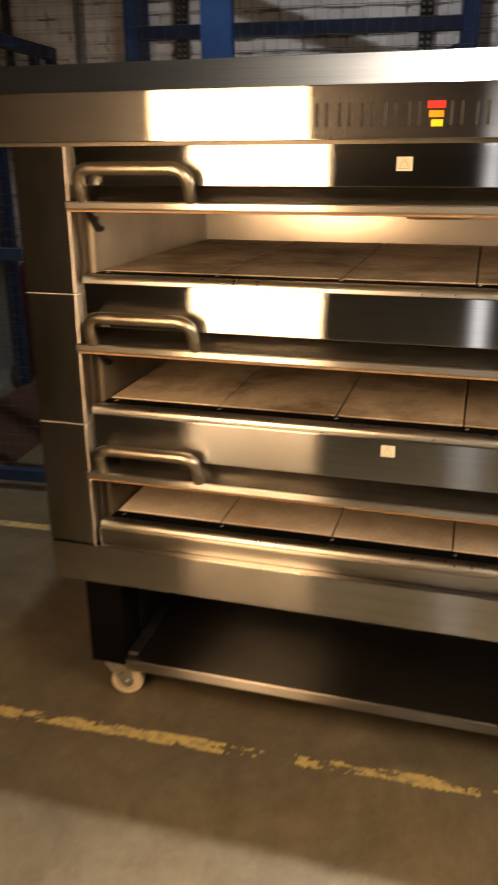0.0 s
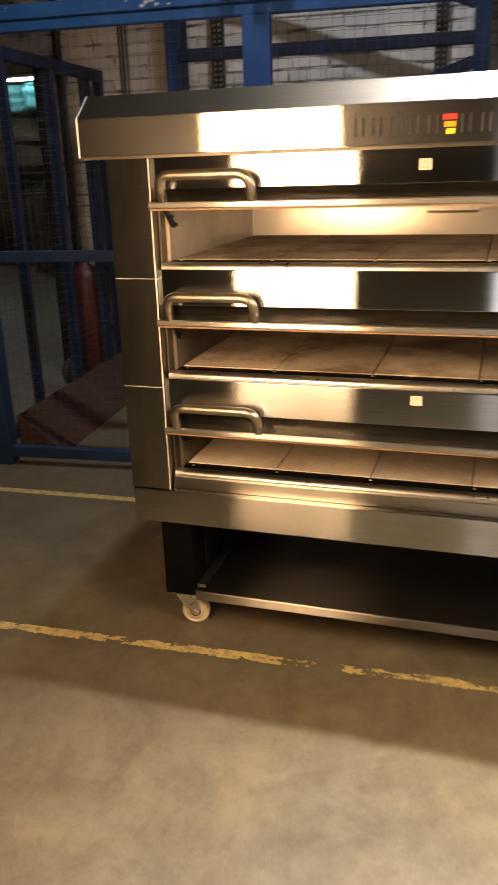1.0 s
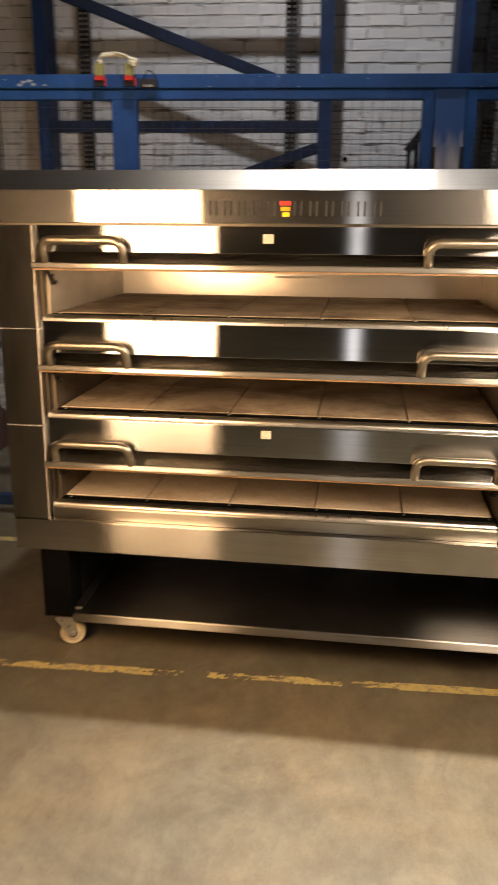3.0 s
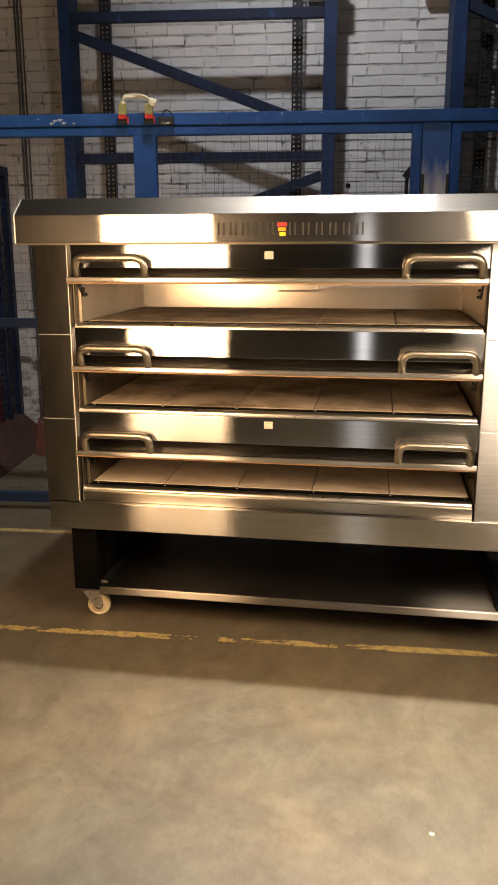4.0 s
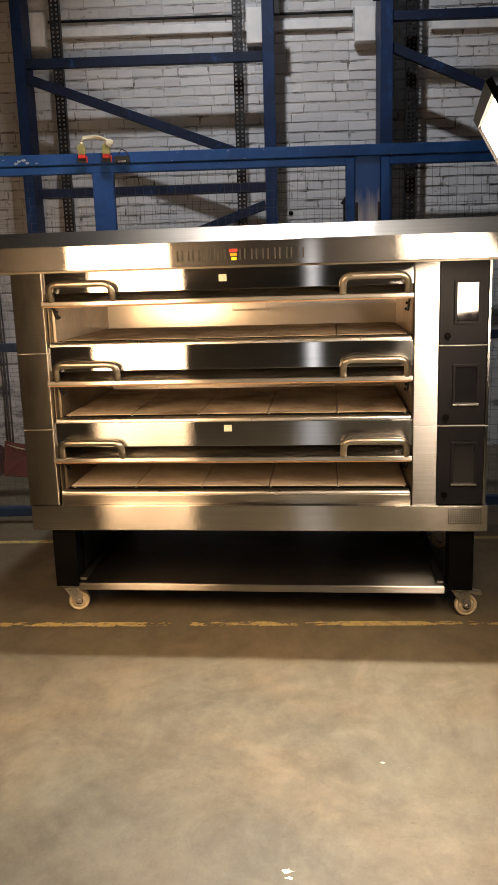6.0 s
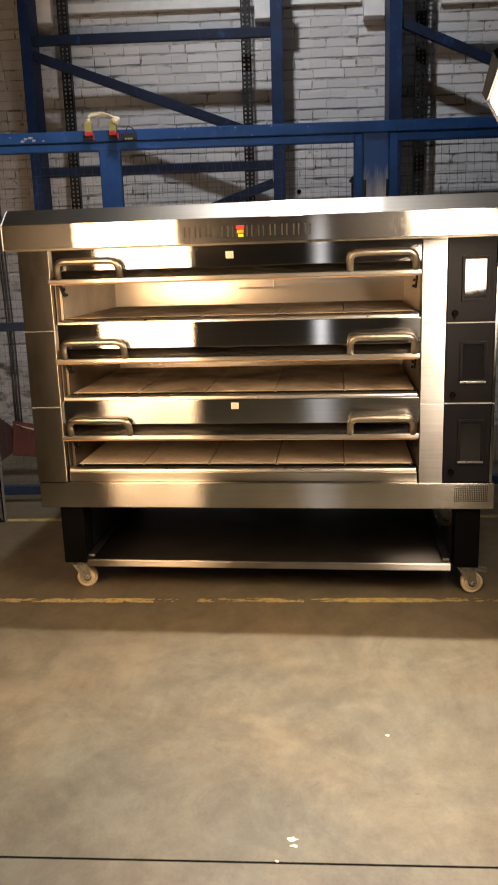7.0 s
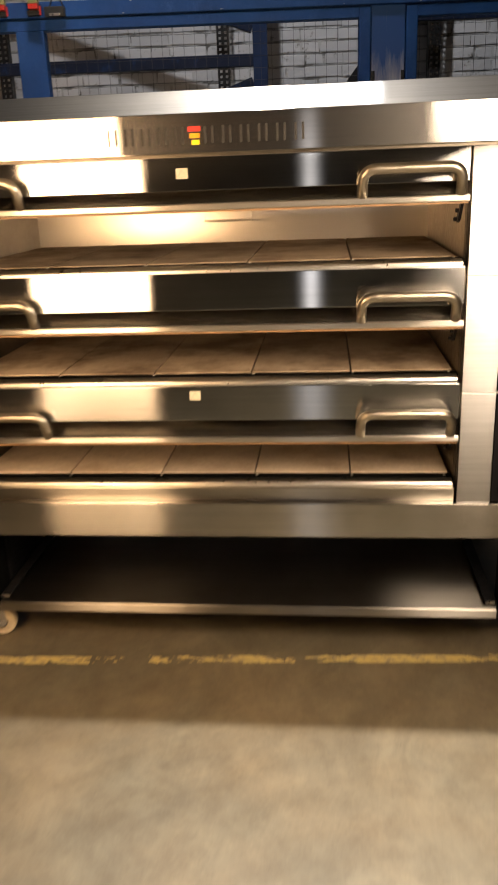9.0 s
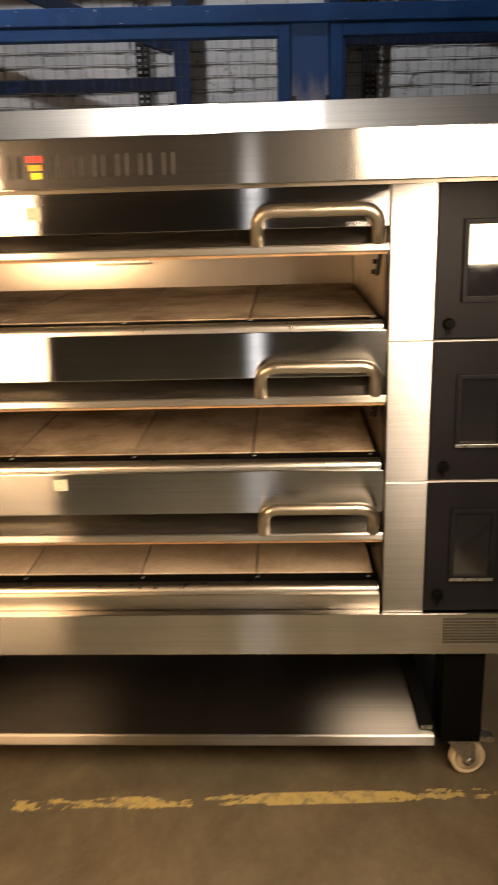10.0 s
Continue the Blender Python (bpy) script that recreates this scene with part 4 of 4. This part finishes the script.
# ---- the two softboxes ----
def softbox(m, a, b, glow_mat, foot, label):
    """Face in the local xy plane, shining along -z: diffuser, black lip and tapering shell, with its stand."""
    s = thing("softbox", label, "softbox", "photo lights", m)
    part("diffuser", block(-a + 0.004, a - 0.004, -b + 0.004, b - 0.004, 0.0, 0.004), glow_mat, s, "glowing white fabric diffuser")
    bm = bmesh.new()
    for q in ((-a - 0.03, -a, -b - 0.004, b + 0.004), (a, a + 0.004, -b - 0.004, b + 0.004), (-a, a, -b - 0.004, -b), (-a, a, b, b + 0.004)):
        box(bm, q[0], q[1], q[2], q[3], -0.010, 0.006)
    part("lip", bm, FABRIC, s)
    bm = bmesh.new()
    low = [bm.verts.new((x * a, y * b, 0.006)) for x, y in ((-1, -1), (1, -1), (1, 1), (-1, 1))]
    high = [bm.verts.new((x * 0.08, y * 0.08, 0.36)) for x, y in ((-1, -1), (1, -1), (1, 1), (-1, 1))]
    for i in range(4):
        bm.faces.new((low[i], low[(i + 1) % 4], high[(i + 1) % 4], high[i]))
    bm.faces.new(high)
    part("shell", bm, FABRIC, s, "black tapering fabric shell")
    part("lamp_head", disc(bmesh.new(), (0, 0, 0.361), (0, 0, 1), ((0, 0.06), (0.10, 0.06), (0.13, 0.04)), 16), BLACK, s)
    # stand: pole, arm to the lamp head and three feet, set out in world space
    inv = m.inverted()
    head = m @ Vector((0, 0, 0.42))
    fx, fy = foot
    for name, pts, r in (("pole", [(fx, fy, 0.25), (fx, fy, head.z)], 0.014), ("arm", [(fx, fy, head.z), tuple(head)], 0.012)):
        bm = tube(bmesh.new(), pts, r, 10)
        bm.transform(inv)
        part(name, bm, BLACK, s)
    for k in range(3):
        a3 = radians(90 + 120 * k)
        bm = tube(bmesh.new(), [(fx, fy, 0.55), (fx + 0.42 * math.cos(a3), fy + 0.42 * math.sin(a3), 0.012)], 0.010, 8)
        bm.transform(inv)
        part("stand_leg", bm, BLACK, s)
    return s


def facing(centre, normal, along):
    """The pose with local -z along normal and local x near along."""
    z = -Vector(normal).normalized()
    x = Vector(along)
    x = (x - z * x.dot(z)).normalized()
    y = z.cross(x)
    m = Matrix((x, y, z)).transposed().to_4x4()
    m.translation = centre
    return m


softbox(facing((0.980, -1.08, 1.660), (-0.853, 0.16, -0.495), (0.50, 0, -0.866)), 0.372, 0.45, WHITE_GLOW, (1.65, -1.35), "black softbox photo light with a lit white face, tilted down")
softbox(facing((-0.846, -1.456, 1.41), (-0.018, 1.0, 0.0), (1.0, 0.018, 0)), 0.296, 0.55, WARM_GLOW, (-1.25, -2.05), "black softbox photo light with a warm lit face")

# ---- things in the hall beyond the partition ----
ext = thing("wheeled_extinguisher", "large red cylinder on black wheels behind the partition", "extinguisher", at=HALL @ pose(-2.735, 3.25, 0))
part("tank", disc(bmesh.new(), (0, 0, 0.10), (0, 0, 1), ((0, 0.09), (0.03, 0.13), (0.72, 0.13), (0.79, 0.10), (0.82, 0.04), (0.85, 0.04)), 28), EXTINGUISHER, ext)
for s in (-1, 1):
    part("wheel", disc(bmesh.new(), (-0.05 + s * 0.13, -0.05, 0.10), (1, 0, 0), ((-0.02, 0.08), (-0.018, 0.10), (0.018, 0.10), (0.02, 0.08)), 24), RUBBER, ext)
part("foot", block(-0.12, 0.12, -0.14, -0.10, 0.0, 0.12), RUBBER, ext)


def pallet(m):
    p = thing("pallet", "rough wooden pallet standing on its end", "pallet", at=m)
    for y in (-0.35, 0.0, 0.35):
        for x in (-0.53, 0.0, 0.53):
            part("block", block(x - 0.07, x + 0.07, y - 0.05, y + 0.05, 0.022, 0.10), WOOD, p)
        part("base_board", block(-0.6, 0.6, y - 0.05, y + 0.05, 0.0, 0.022), WOOD, p)
    for k in range(5):
        x = -0.54 + k * 0.27
        part("deck_board", block(x - 0.06, x + 0.06, -0.4, 0.4, 0.122, 0.144), WOOD, p)
    for y in (-0.35, 0.0, 0.35):
        part("stringer", block(-0.6, 0.6, y - 0.05, y + 0.05, 0.10, 0.122), WOOD, p)
    return p


pallet(HALL @ pose(-6.75, 9.75, 0.602) @ pose(0, 0, 0, 0, 0, 48) @ pose(0, 0, 0, 0, 90, 0))


def carton(x, y, z, w, d, h, turn):
    b = thing("carton", "brown cardboard carton in a dark stack", "carton", "stacked cartons", pose(x, y, z, 0, 0, turn))
    part("carton_body", block(-w / 2, w / 2, -d / 2, d / 2, 0, h, 0.006), CARD, b)
    part("tape", block(-0.03, 0.03, -d / 2 - 0.001, d / 2 + 0.001, h, h + 0.001), LABEL, b)


rng = random.Random(5)
for col in range(5):
    z = 0.0
    while z < 2.1:
        h = rng.uniform(0.32, 0.5)
        carton(-7.75 - 0.82 * col, 10.6 + 0.15 * rng.random(), z, 0.78, 0.6, h, rng.uniform(-4, 4))
        z += h + 0.0015
bm = bmesh.new()
nx, nz = 60, 16
grid = [[bm.verts.new((-10.8 + 3.62 * i / nx, 10.2 + 0.06 * math.sin(i * 0.9) + 0.05 * noise.noise(Vector((i * 0.21, j * 0.3, 1))), 2.55 + 0.42 * j / nz + 0.05 * noise.noise(Vector((i * 0.15, 7, 2))))) for j in range(nz + 1)] for i in range(nx + 1)]
for i in range(nx):
    for j in range(nz):
        bm.faces.new((grid[i][j], grid[i + 1][j], grid[i + 1][j + 1], grid[i][j + 1])).smooth = True
bmesh.ops.solidify(bm, geom=bm.faces[:], thickness=0.004)
tarp = tagged(make("tarpaulin", bm, TARP), "turquoise tarpaulin hung over stored goods", "tarpaulin")
for x in (-10.2, -8.7, -7.25):
    bm = block(x - 0.03, x + 0.03, 10.28, 10.34, 0.0, 3.3)
    tagged(make("tarp_post", bm, DARK_STEEL), "dark steel post behind the tarpaulin", "post", "tarpaulin posts")
for x in (-8.6, -7.45):
    lamp = thing("tube_lamp", "lit fluorescent tube lamp above the tarpaulin", "lamp", "tube lamps", pose(x, 9.95, 3.0))
    part("lamp_tray", block(-0.3, 0.3, -0.06, 0.06, 0.025, 0.07), WHITE_BOX, lamp)
    part("lamp_tube", tube(bmesh.new(), [(-0.29, 0, 0.0), (0.29, 0, 0.0)], 0.02, 10), TUBE_GLOW, lamp)
    for s in (-1, 1):
        part("hanger", tube(bmesh.new(), [(s * 0.25, 0, 0.07), (s * 0.25, 0, 6.0)], 0.004, 5), DARK_STEEL, lamp)

# ---- bricks of the north wall ----
COURSE, LENGTH, GAP = 0.078, 0.256, 0.010
shapes = []
rng = random.Random(11)
for k in range(10):
    length = LENGTH - GAP if k < 7 else 0.118
    bm = block(0, length, -0.0065, 0.02, 0, COURSE - GAP)
    for v in bm.verts:
        v.co += Vector((rng.uniform(-0.005, 0.005), rng.uniform(-0.002, 0.002), rng.uniform(-0.0035, 0.0035)))
    bmesh.ops.bevel(bm, geom=[e for e in bm.edges if all(v.co.y < 0 for v in e.verts)], offset=0.005, segments=2, affect="EDGES")
    me = bpy.data.meshes.new("brick")
    bm.to_mesh(me)
    bm.free()
    me.materials.append(BRICK)
    shapes.append(me)

rest = bmesh.new()
near = 0
for row in range(9, 62):
    z = row * COURSE + 0.005
    header = row % 6 == 3
    step = 0.127 if header else LENGTH
    x = WALL_X + 0.01 + (0.0 if row % 2 else 0.13) + rng.uniform(-0.02, 0.02)
    while x < 3.6:
        if not header and rng.random() < 0.38:
            me, step = shapes[7 + rng.randrange(3)], 0.127
        elif header:
            me, step = shapes[7 + rng.randrange(3)], 0.127
        else:
            me, step = shapes[rng.randrange(7)], LENGTH
        m = REAR @ pose(x, WALL_Y + rng.uniform(-0.0015, 0.003), z + rng.uniform(-0.003, 0.003), 0, rng.uniform(-0.6, 0.6), 0)
        if -1.45 < x < 0.95 and 2.5 < z < 3.75 and near < 300:
            near += 1
            ob = new("brick", me)
            ob.parent = wall_north
            ob.matrix_basis = m
        else:
            old = len(rest.verts)
            rest.from_mesh(me)
            rest.verts.ensure_lookup_table()
            for v in rest.verts[old:]:
                v.co = m @ v.co
        x += step
far = part("brick_rest", rest, BRICK_JOINED, wall_north, "whitewashed bricks")
far["kind"] = "stuff"
